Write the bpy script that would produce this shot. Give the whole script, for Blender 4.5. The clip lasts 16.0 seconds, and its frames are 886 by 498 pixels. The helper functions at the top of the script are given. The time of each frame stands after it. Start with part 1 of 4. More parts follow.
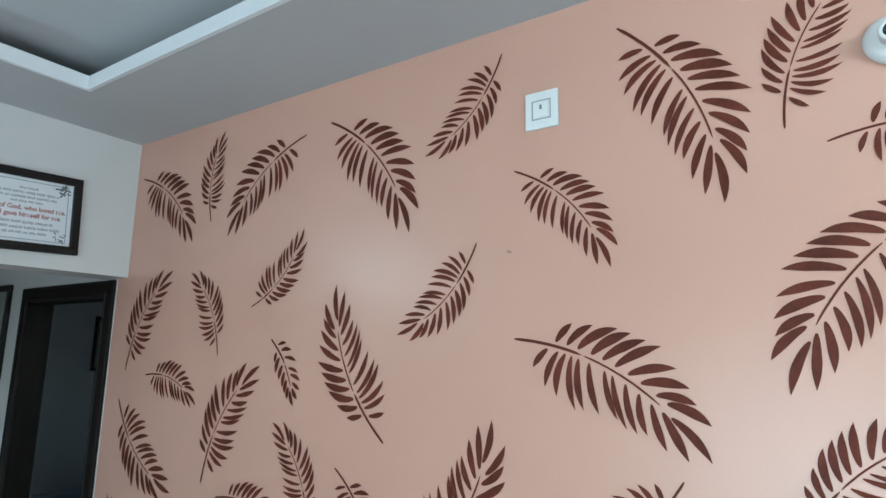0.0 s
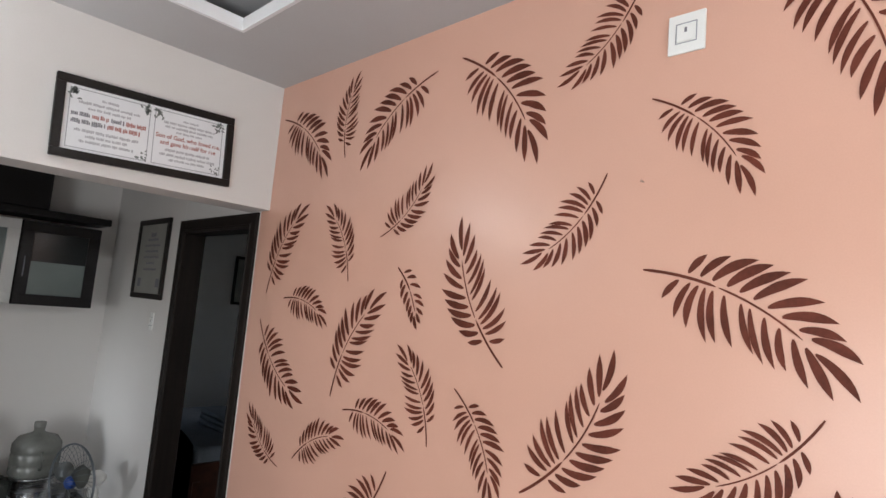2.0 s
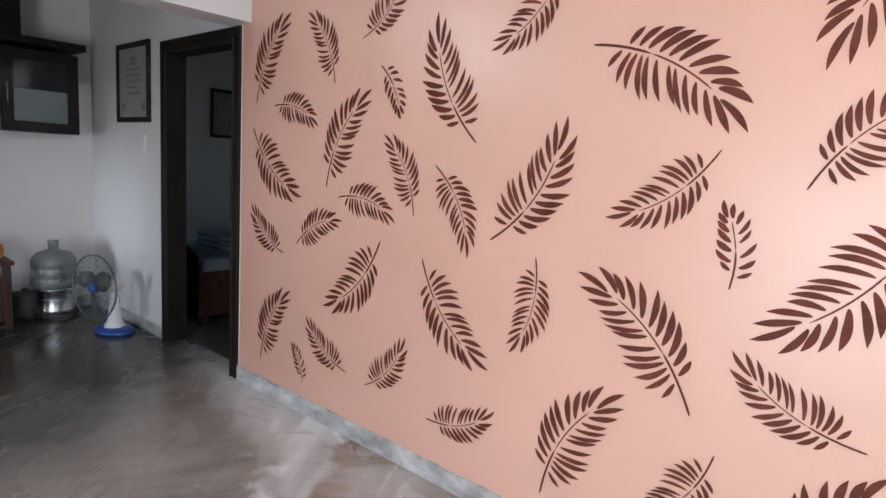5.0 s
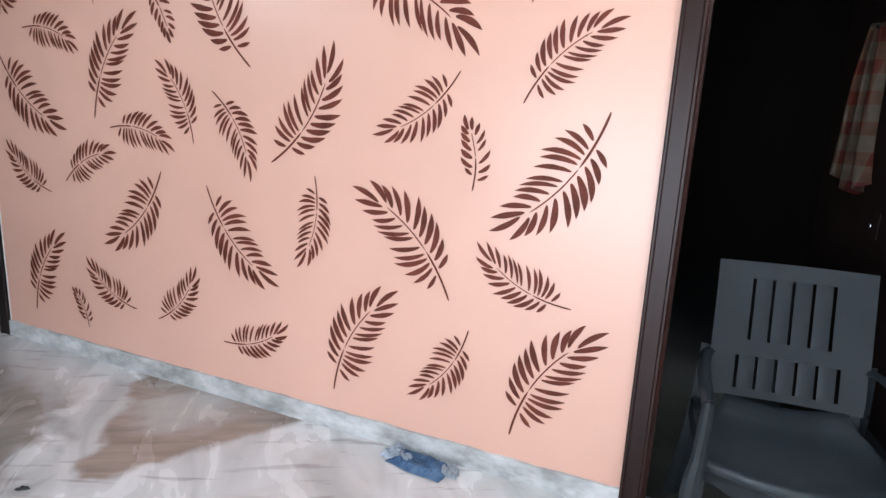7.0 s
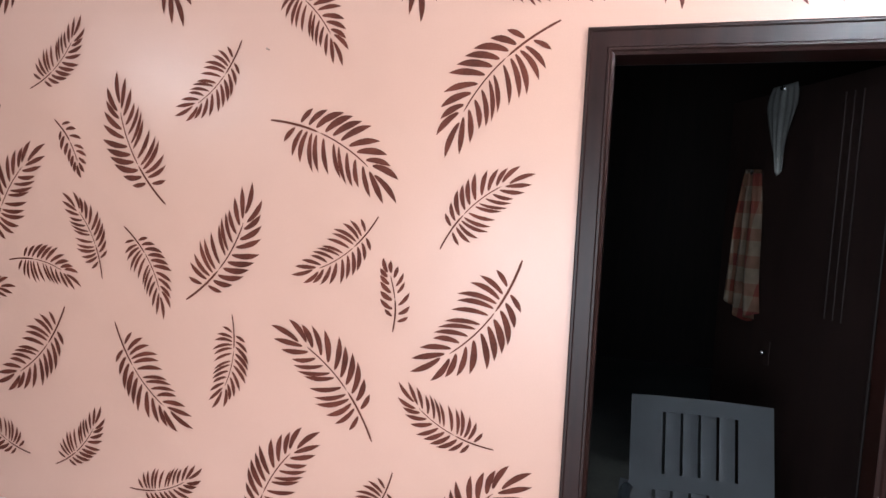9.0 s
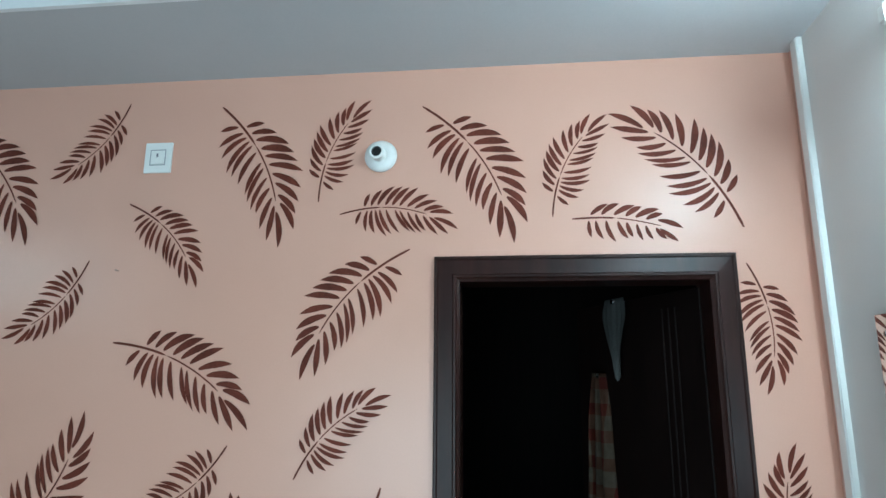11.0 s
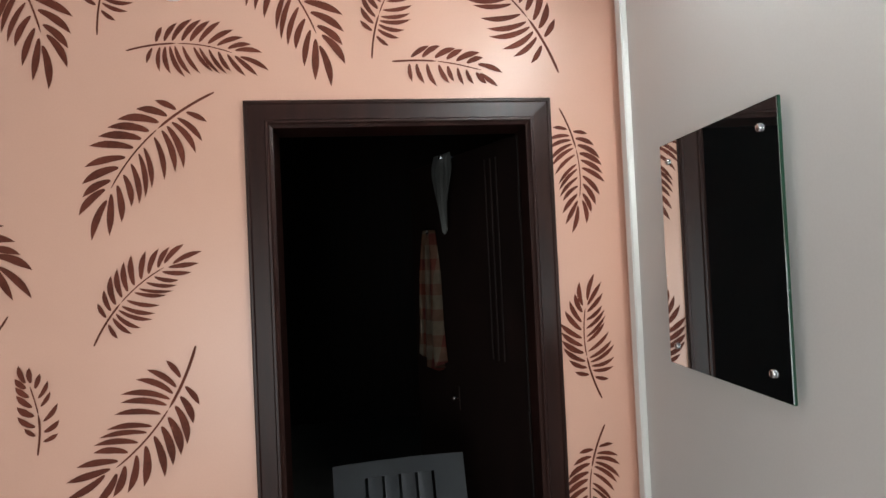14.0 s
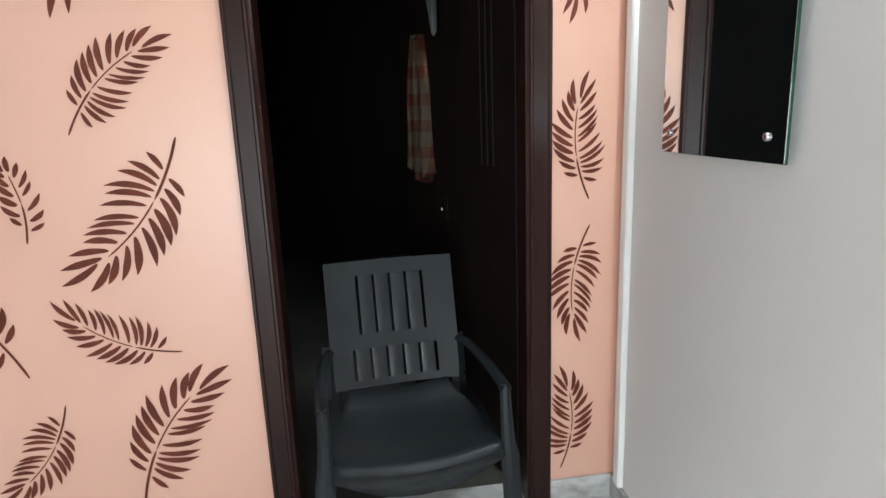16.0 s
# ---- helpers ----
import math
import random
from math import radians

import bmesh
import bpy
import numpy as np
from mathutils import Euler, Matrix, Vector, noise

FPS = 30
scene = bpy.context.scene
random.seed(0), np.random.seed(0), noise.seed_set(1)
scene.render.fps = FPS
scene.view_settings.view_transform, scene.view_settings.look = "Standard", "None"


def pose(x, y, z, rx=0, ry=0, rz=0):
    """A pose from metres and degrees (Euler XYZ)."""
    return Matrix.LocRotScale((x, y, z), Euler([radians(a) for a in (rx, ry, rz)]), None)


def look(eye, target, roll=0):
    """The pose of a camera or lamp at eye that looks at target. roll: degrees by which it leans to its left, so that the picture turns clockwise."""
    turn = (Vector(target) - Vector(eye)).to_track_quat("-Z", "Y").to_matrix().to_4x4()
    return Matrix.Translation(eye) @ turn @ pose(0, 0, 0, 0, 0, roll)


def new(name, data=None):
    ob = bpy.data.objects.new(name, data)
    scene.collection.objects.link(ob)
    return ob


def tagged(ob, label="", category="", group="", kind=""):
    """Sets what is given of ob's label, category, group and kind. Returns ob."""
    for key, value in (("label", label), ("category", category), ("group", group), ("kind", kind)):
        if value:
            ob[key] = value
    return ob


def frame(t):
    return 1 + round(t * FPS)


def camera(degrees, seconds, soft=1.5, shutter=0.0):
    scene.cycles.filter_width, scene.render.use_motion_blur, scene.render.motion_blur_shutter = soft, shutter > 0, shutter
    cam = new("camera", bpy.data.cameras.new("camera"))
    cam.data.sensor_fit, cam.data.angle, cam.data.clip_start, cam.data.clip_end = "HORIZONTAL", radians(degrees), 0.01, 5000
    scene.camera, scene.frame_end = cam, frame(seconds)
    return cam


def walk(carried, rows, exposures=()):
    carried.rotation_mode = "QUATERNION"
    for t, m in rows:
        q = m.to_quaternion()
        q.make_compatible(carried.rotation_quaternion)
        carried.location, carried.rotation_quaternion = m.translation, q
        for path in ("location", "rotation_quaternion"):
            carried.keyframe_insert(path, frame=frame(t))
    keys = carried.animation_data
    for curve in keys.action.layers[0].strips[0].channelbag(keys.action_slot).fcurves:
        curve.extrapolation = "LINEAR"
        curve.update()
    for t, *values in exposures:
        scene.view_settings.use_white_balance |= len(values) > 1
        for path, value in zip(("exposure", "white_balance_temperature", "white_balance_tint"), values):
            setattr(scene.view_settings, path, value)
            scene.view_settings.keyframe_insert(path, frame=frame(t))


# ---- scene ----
cam = camera(74.1, 16.0, soft=1.5)
PATH = [
    (0, (3.013, -1.524, 1.755), (1.921, 0.114, 2.102), 0.9),
    (0.5, (2.978, -1.557, 1.737), (1.746, -0.023, 2.095), 2.5),
    (1, (2.948, -1.554, 1.684), (1.61, -0.107, 2.026), 4.1),
    (1.5, (2.949, -1.555, 1.659), (1.576, -0.129, 1.949), 4.6),
    (2, (2.986, -1.563, 1.625), (1.597, -0.141, 1.844), 5.0),
    (2.5, (3.019, -1.626, 1.57), (1.63, -0.193, 1.696), 5.1),
    (3, (3.09, -1.701, 1.499), (1.704, -0.26, 1.496), 5.0),
    (3.5, (3.129, -1.731, 1.467), (1.761, -0.274, 1.388), 4.7),
    (3.7, (3.136, -1.744, 1.448), (1.781, -0.278, 1.332), 4.5),
    (5.8, (3.326, -1.909, 1.319), (2.141, -0.333, 0.985), 3.3),
    (6, (3.362, -1.925, 1.302), (2.223, -0.318, 0.955), 3.3),
    (6.5, (3.423, -1.934, 1.284), (2.466, -0.222, 0.891), 3.1),
    (7, (3.471, -1.93, 1.288), (2.709, -0.128, 0.868), 3.0),
    (7.5, (3.498, -1.926, 1.318), (2.86, -0.084, 0.869), 2.8),
    (8, (3.502, -1.922, 1.35), (2.919, -0.062, 0.904), 2.6),
    (8.5, (3.491, -1.914, 1.449), (2.923, -0.032, 1.08), 2.6),
    (9, (3.489, -1.912, 1.54), (2.927, -0.001, 1.366), 2.5),
    (9.5, (3.491, -1.911, 1.618), (2.936, 0.01, 1.687), 2.3),
    (10, (3.505, -1.92, 1.69), (2.991, -0.013, 2.01), 2.2),
    (10.2, (3.523, -1.925, 1.724), (3.043, -0.02, 2.1), 2.1),
    (12.3, (3.702, -1.904, 1.678), (3.931, 0.042, 2.083), -2.7),
    (12.5, (3.713, -1.896, 1.674), (3.957, 0.059, 2.023), -2.7),
    (13, (3.712, -1.873, 1.617), (3.976, 0.097, 1.841), -2.8),
    (13.5, (3.711, -1.853, 1.591), (3.975, 0.126, 1.717), -2.8),
    (14, (3.72, -1.841, 1.566), (3.976, 0.142, 1.608), -2.6),
    (14.5, (3.714, -1.829, 1.526), (3.976, 0.154, 1.489), -2.5),
    (15, (3.716, -1.815, 1.484), (3.978, 0.162, 1.338), -2.4),
    (15.5, (3.718, -1.814, 1.439), (3.984, 0.147, 1.152), -2.2),
    (16, (3.72, -1.822, 1.374), (3.985, 0.112, 0.938), -2.1),
]
# the clip's own exposure and white balance drift: seconds, stops, kelvin, tint
BALANCE = [
    (0.0, -0.19, 5250, -9), (0.5, -0.09, 5900, 2), (1.5, -0.04, 6500, 10), (2.5, 0.09, 6500, 10), (3.5, 0.14, 6400, 10),
    (6.0, 0.24, 5800, 11), (7.0, 0.39, 5720, 7), (8.0, 0.41, 5670, 6), (8.5, 0.36, 5700, 7), (9.0, 0.24, 5800, 8), (9.5, 0.11, 5100, -9), (10.0, -0.28, 4620, -15),
    (12.5, -0.7, 6500, 3), (13.0, -0.83, 6750, 8), (14.0, -0.6, 6500, 6), (15.0, -0.21, 6300, 4), (16.0, 0.01, 6150, 4),
]
walk(cam, [(t, look(eye, target, roll)) for t, eye, target, roll in PATH], BALANCE)

# ---- light and exposure ----
world = bpy.data.worlds.new("world")
scene.world = world
world.use_nodes = True
wn = world.node_tree.nodes
sky = wn.new("ShaderNodeTexSky")
sky.sky_type, sky.sun_disc, sky.sun_elevation, sky.sun_rotation = "NISHITA", False, radians(40), radians(200)
world.node_tree.links.new(sky.outputs[0], wn["Background"].inputs[0])
wn["Background"].inputs[1].default_value = 0.1


def window_light(name, m, sx, sy, watts, colour):
    lamp = bpy.data.lights.new(name, "AREA")
    lamp.shape, lamp.size, lamp.size_y, lamp.energy, lamp.color = "RECTANGLE", sx, sy, watts, colour
    ob = new(name, lamp)
    ob.matrix_world = m
    return ob


window_light("balcony_daylight", look((2.85, -3.86, 0.8), (2.85, 0, 0.8)), 1.8, 1.5, 82, (0.93, 0.96, 1.0))
window_light("dining_daylight", look((-1.65, -3.78, 0.8), (-1.75, 0, 0.66)), 0.85, 0.5, 1.65, (0.9, 0.95, 1.0)).data.spread = radians(32)
window_light("bedroom_daylight", look((-2.4, 3.22, 1.5), (-2.4, 0, 1.2)), 0.9, 1.0, 0.5, (0.82, 0.95, 0.92))

# ---- materials ----


def material(name, base, rough=0.6, metal=0.0, spec=0.5):
    m = bpy.data.materials.new(name)
    m.use_nodes = True
    b = m.node_tree.nodes["Principled BSDF"]
    b.inputs["Base Color"].default_value = (*base, 1)
    b.inputs["Roughness"].default_value = rough
    b.inputs["Metallic"].default_value = metal
    b.inputs["Specular IOR Level"].default_value = spec
    return m


def grained(name, dark, light, scale=3.0, fine=60.0, rough=(0.45, 0.6), bump=0.1, stretch=(1, 1, 1), metal=0.0, spec=0.5, depth=0.002):
    """Two scales of variation in colour, roughness and relief, in object metres."""
    m = material(name, dark, rough[0], metal, spec)
    t = m.node_tree
    b = t.nodes["Principled BSDF"]
    co = t.nodes.new("ShaderNodeTexCoord")
    mp = t.nodes.new("ShaderNodeMapping")
    mp.inputs["Scale"].default_value = stretch
    t.links.new(co.outputs["Object"], mp.inputs[0])
    big, small = t.nodes.new("ShaderNodeTexNoise"), t.nodes.new("ShaderNodeTexNoise")
    for n, s, d in ((big, scale, 5), (small, fine, 3)):
        n.inputs["Scale"].default_value, n.inputs["Detail"].default_value = s, d
        t.links.new(mp.outputs[0], n.inputs["Vector"])
    mix = t.nodes.new("ShaderNodeMath")
    mix.operation = "MULTIPLY_ADD"
    mix.inputs[1].default_value = 0.35
    t.links.new(small.outputs[0], mix.inputs[0])
    t.links.new(big.outputs[0], mix.inputs[2])
    ramp = t.nodes.new("ShaderNodeValToRGB")
    ramp.color_ramp.elements[0].position, ramp.color_ramp.elements[1].position = 0.45, 0.9
    ramp.color_ramp.elements[0].color, ramp.color_ramp.elements[1].color = (*dark, 1), (*light, 1)
    t.links.new(mix.outputs[0], ramp.inputs[0])
    t.links.new(ramp.outputs[0], b.inputs["Base Color"])
    rr = t.nodes.new("ShaderNodeMapRange")
    rr.inputs[3].default_value, rr.inputs[4].default_value = rough
    t.links.new(big.outputs[0], rr.inputs[0])
    t.links.new(rr.outputs[0], b.inputs["Roughness"])
    if bump:
        bp = t.nodes.new("ShaderNodeBump")
        bp.inputs["Strength"].default_value, bp.inputs["Distance"].default_value = bump, depth
        t.links.new(small.outputs[0], bp.inputs["Height"])
        t.links.new(bp.outputs[0], b.inputs["Normal"])
    return m


def marble(name, rough):
    """Grey-white marble that turns to brown-grey and then to painted shade towards the dining area, with one brown
    figure at the leaf wall.
    """
    m = material(name, (0.6, 0.6, 0.6), rough)
    t = m.node_tree
    b = t.nodes["Principled BSDF"]
    co = t.nodes.new("ShaderNodeTexCoord").outputs["Object"]

    def streaked(angle, length, across, scale, detail, distort):
        """Noise drawn out along a heading on the floor."""
        turn, pull = t.nodes.new("ShaderNodeMapping"), t.nodes.new("ShaderNodeMapping")
        turn.inputs["Rotation"].default_value = (0, 0, radians(-angle))
        pull.inputs["Scale"].default_value = (length, across, 1.0)
        t.links.new(co, turn.inputs[0])
        t.links.new(turn.outputs[0], pull.inputs[0])
        n = t.nodes.new("ShaderNodeTexNoise")
        n.inputs["Scale"].default_value, n.inputs["Detail"].default_value, n.inputs["Distortion"].default_value = scale, detail, distort
        t.links.new(pull.outputs[0], n.inputs["Vector"])
        return n.outputs[0]

    def span(value, lo, hi, out0=0.0, out1=1.0):
        n = t.nodes.new("ShaderNodeMapRange")
        n.interpolation_type = "SMOOTHSTEP"
        for i, v in zip((1, 2, 3, 4), (lo, hi, out0, out1)):
            n.inputs[i].default_value = v
        t.links.new(value, n.inputs[0])
        return n.outputs[0]

    def calc(op, a, c, d=None):
        n = t.nodes.new("ShaderNodeMath")
        n.operation = op
        for i, v in enumerate((a, c, d)):
            if isinstance(v, (int, float)):
                n.inputs[i].default_value = v
            elif v is not None:
                t.links.new(v, n.inputs[i])
        return n.outputs[0]

    def side(point, normal):
        """Signed distance from a line on the floor."""
        rel, d = t.nodes.new("ShaderNodeVectorMath"), t.nodes.new("ShaderNodeVectorMath")
        rel.operation, d.operation = "SUBTRACT", "DOT_PRODUCT"
        rel.inputs[1].default_value, d.inputs[1].default_value = point, normal
        t.links.new(co, rel.inputs[0])
        t.links.new(rel.outputs[0], d.inputs[0])
        return d.outputs["Value"]

    def tones(value, lo, hi, c0, c1):
        r = t.nodes.new("ShaderNodeValToRGB")
        r.color_ramp.elements[0].position, r.color_ramp.elements[1].position = lo, hi
        r.color_ramp.elements[0].color, r.color_ramp.elements[1].color = (*c0, 1), (*c1, 1)
        t.links.new(value, r.inputs[0])
        return r.outputs[0]

    def mix(fac, a, c):
        n = t.nodes.new("ShaderNodeMix")
        n.data_type = "RGBA"
        t.links.new(fac, n.inputs[0])
        t.links.new(a, n.inputs[6])
        t.links.new(c, n.inputs[7])
        return n.outputs[2]

    wisps = streaked(-46, 0.6, 1.6, 3.4, 9, 0.9)
    drift = streaked(62, 0.45, 2.2, 2.6, 8, 0.8)
    ragged = streaked(0, 1, 1, 5.5, 9, 0.5)
    fine = streaked(28, 0.5, 3.2, 5.0, 10, 0.7)
    colour = tones(wisps, 0.3, 0.68, (0.42, 0.412, 0.398), (0.68, 0.668, 0.645))
    # rosy clouds in the white part
    colour = mix(span(drift, 0.5, 0.72, 0.0, 0.32), colour, tones(ragged, 0.3, 0.7, (0.42, 0.35, 0.31), (0.56, 0.5, 0.46)))
    # brown-grey slabs beyond a slanting white band, then the floor in painted shade
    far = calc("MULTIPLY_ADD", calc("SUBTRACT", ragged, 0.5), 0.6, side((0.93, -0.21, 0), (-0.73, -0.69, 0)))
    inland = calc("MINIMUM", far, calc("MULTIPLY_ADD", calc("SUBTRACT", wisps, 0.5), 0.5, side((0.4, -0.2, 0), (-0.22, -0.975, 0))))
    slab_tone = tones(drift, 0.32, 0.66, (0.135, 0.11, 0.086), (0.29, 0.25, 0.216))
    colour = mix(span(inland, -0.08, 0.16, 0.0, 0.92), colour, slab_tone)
    # thin grey-brown streaks
    colour = mix(span(fine, 0.57, 0.68, 0.0, 0.55), colour, tones(wisps, 0.3, 0.7, (0.16, 0.14, 0.125), (0.3, 0.27, 0.25)))
    # the dining area's weaker light, painted as dark marble from the opening inwards
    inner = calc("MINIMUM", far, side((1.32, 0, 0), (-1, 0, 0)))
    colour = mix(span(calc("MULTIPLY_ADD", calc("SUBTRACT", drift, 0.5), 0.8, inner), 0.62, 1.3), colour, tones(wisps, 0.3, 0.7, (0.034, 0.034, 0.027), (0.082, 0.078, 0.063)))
    # the brown figure, a wedge with a paler heart
    wedge = calc("MINIMUM", side((1.63, -0.79, 0), (0.814, 0.581, 0)), side((1.63, -0.79, 0), (-0.878, 0.479, 0)))
    wedge = span(calc("MULTIPLY_ADD", calc("SUBTRACT", ragged, 0.5), 0.17, wedge), -0.015, 0.045)
    gap = t.nodes.new("ShaderNodeVectorMath")
    gap.operation = "DISTANCE"
    gap.inputs[1].default_value = (1.5, -0.17, 0)
    t.links.new(co, gap.inputs[0])
    heart = span(calc("MULTIPLY_ADD", calc("SUBTRACT", drift, 0.5), 0.55, gap.outputs["Value"]), 0.1, 0.3, 0.45, 0.95)
    colour = mix(calc("MULTIPLY", wedge, heart), colour, tones(fine, 0.32, 0.68, (0.2, 0.145, 0.11), (0.34, 0.265, 0.215)))
    t.links.new(colour, b.inputs["Base Color"])
    t.links.new(span(wisps, 0.3, 0.7, rough * 0.85, rough * 1.35), b.inputs["Roughness"])
    return m


PINK = grained("salmon_satin_paint", (0.58, 0.335, 0.25), (0.64, 0.375, 0.285), 0.8, 220, (0.29, 0.37), 0.12, depth=0.001)
LEAFPAINT = grained("chocolate_stencil_paint", (0.066, 0.0165, 0.0095), (0.146, 0.037, 0.022), 9, 90, (0.55, 0.7), 0.1, depth=0.0005, spec=0.15)
WHITE = grained("white_wall_paint", (0.65, 0.625, 0.6), (0.71, 0.69, 0.665), 0.9, 180, (0.5, 0.62), 0.12, depth=0.001)
CEILING = grained("ceiling_paint", (0.47, 0.47, 0.475), (0.52, 0.52, 0.525), 0.8, 120, (0.7, 0.85), 0.08, depth=0.001)
TRIM = grained("white_gypsum_trim", (0.78, 0.79, 0.8), (0.84, 0.845, 0.85), 2, 90, (0.5, 0.6), 0.05)
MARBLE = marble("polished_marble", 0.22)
# inner rooms' floor, its colour lowered to stand for their shade
DIMFLOOR = grained("dim_room_floor", (0.035, 0.035, 0.03), (0.1, 0.095, 0.08), 1.9, 35, (0.35, 0.5), 0.06)
SKIRT = grained("marble_skirting", (0.22, 0.215, 0.202), (0.6, 0.59, 0.57), 7, 34, (0.3, 0.45), 0.15, stretch=(0.8, 1, 1.6))
WOOD = grained("dark_polished_wood", (0.0125, 0.0046, 0.0035), (0.025, 0.0092, 0.007), 3, 45, (0.3, 0.4), 0.08, stretch=(9, 9, 0.7), spec=0.2)
BLACKWOOD = grained("blackened_wood", (0.008, 0.006, 0.005), (0.017, 0.012, 0.01), 3, 45, (0.5, 0.6), 0.08, stretch=(9, 9, 0.7), spec=0.15)
# near-black veneer: the unlit room's darkness is put into this colour
SHADEWOOD = grained("shade_dark_veneer", (0.004, 0.002, 0.0017), (0.009, 0.0045, 0.0037), 3, 45, (0.55, 0.65), 0.12, stretch=(9, 9, 0.7), spec=0.12)
BROWNWOOD = grained("reddish_brown_wood", (0.032, 0.012, 0.008), (0.065, 0.024, 0.015), 3, 40, (0.35, 0.5), 0.12, stretch=(0.7, 6, 6))
BLACKFRAME = grained("black_frame_lacquer", (0.012, 0.01, 0.01), (0.022, 0.018, 0.016), 6, 80, (0.3, 0.42), 0.06, spec=0.15)
LAMINATE = grained("dark_cabinet_laminate", (0.008, 0.007, 0.007), (0.015, 0.013, 0.013), 3, 70, (0.4, 0.5), 0.05, spec=0.2)
PALE = grained("off_white_laminate", (0.5, 0.5, 0.48), (0.58, 0.58, 0.56), 3, 70, (0.35, 0.45), 0.04)
FROST = grained("frosted_glass_pane", (0.1, 0.125, 0.12), (0.15, 0.18, 0.17), 2, 150, (0.3, 0.4), 0.05)
SMOKED = material("smoked_glass_pane", (0.02, 0.022, 0.022), 0.12)
PAPER = grained("printed_paper", (0.74, 0.755, 0.77), (0.8, 0.81, 0.82), 4, 60, (0.35, 0.5), 0.0)
DIM = grained("old_certificate_paper", (0.26, 0.255, 0.235), (0.33, 0.325, 0.3), 5, 60, (0.3, 0.4), 0.0)
INK = material("grey_print", (0.17, 0.17, 0.19), 0.5)
SPRIGINK = material("grey_green_print", (0.16, 0.18, 0.17), 0.5)
FAINT = material("pale_grey_print", (0.42, 0.42, 0.44), 0.5)
RED = material("red_print", (0.36, 0.13, 0.11), 0.5)
LINE = material("border_print", (0.3, 0.31, 0.33), 0.5)
CHROME = material("chrome", (0.6, 0.6, 0.61), 0.22, 1.0)
RUST = material("rusty_steel", (0.36, 0.24, 0.19), 0.6, 0.1)
STEEL = grained("brushed_steel", (0.5, 0.51, 0.52), (0.62, 0.63, 0.64), 4, 50, (0.2, 0.34), 0.05, stretch=(1, 1, 12), metal=1.0)
MIRROR = material("silvered_mirror", (0.78, 0.84, 0.86), 0.015, 0.99)
GREENEDGE = material("green_glass_edge", (0.012, 0.045, 0.026), 0.15)
PLASTIC = grained("grey_moulded_plastic", (0.021, 0.025, 0.0295), (0.031, 0.0365, 0.042), 5, 260, (0.24, 0.34), 0.2, depth=0.0006)
WHITEPLASTIC = grained("white_plastic", (0.74, 0.74, 0.71), (0.8, 0.8, 0.77), 6, 90, (0.3, 0.4), 0.02)
DARKPLASTIC = material("dark_plastic", (0.02, 0.02, 0.02), 0.4)
BLUEPLASTIC = grained("blue_plastic", (0.015, 0.05, 0.24), (0.025, 0.08, 0.32), 5, 80, (0.3, 0.42), 0.04)
GREYWIRE = material("grey_fan_wire", (0.16, 0.18, 0.2), 0.4, 0.6)
CLEAR = grained("cloudy_jar_plastic", (0.14, 0.145, 0.13), (0.21, 0.215, 0.195), 3, 40, (0.2, 0.32), 0.05)
ORANGE = grained("orange_cloth", (0.42, 0.12, 0.012), (0.62, 0.22, 0.03), 7, 90, (0.75, 0.9), 0.3)
SHEET = grained("blue_grey_bedsheet", (0.11, 0.13, 0.15), (0.17, 0.19, 0.215), 4, 80, (0.75, 0.9), 0.3)
BLACKPOT = grained("sooty_pot", (0.02, 0.024, 0.02), (0.04, 0.045, 0.04), 5, 70, (0.5, 0.6), 0.1)
GREYCLOTH = grained("grey_cotton", (0.085, 0.088, 0.085), (0.14, 0.145, 0.14), 8, 120, (0.8, 0.9), 0.3)
PACKBLUE = grained("blue_plastic_wrap", (0.05, 0.11, 0.22), (0.17, 0.27, 0.42), 16, 60, (0.15, 0.3), 0.25)
PACKFILM = grained("greyish_clear_film", (0.34, 0.37, 0.4), (0.6, 0.62, 0.64), 20, 80, (0.12, 0.25), 0.3)
PACKPALE = grained("pale_plastic_wrap", (0.4, 0.46, 0.54), (0.62, 0.66, 0.7), 14, 60, (0.2, 0.35), 0.25)



def lit_tube(name, strength):
    m = material(name, (1, 1, 1), 0.4)
    b = m.node_tree.nodes["Principled BSDF"]
    b.inputs["Emission Color"].default_value = (0.93, 0.97, 1, 1)
    b.inputs["Emission Strength"].default_value = strength
    return m


TUBE = lit_tube("lit_tube", 280)
OLDTUBE = lit_tube("weak_old_tube", 90)


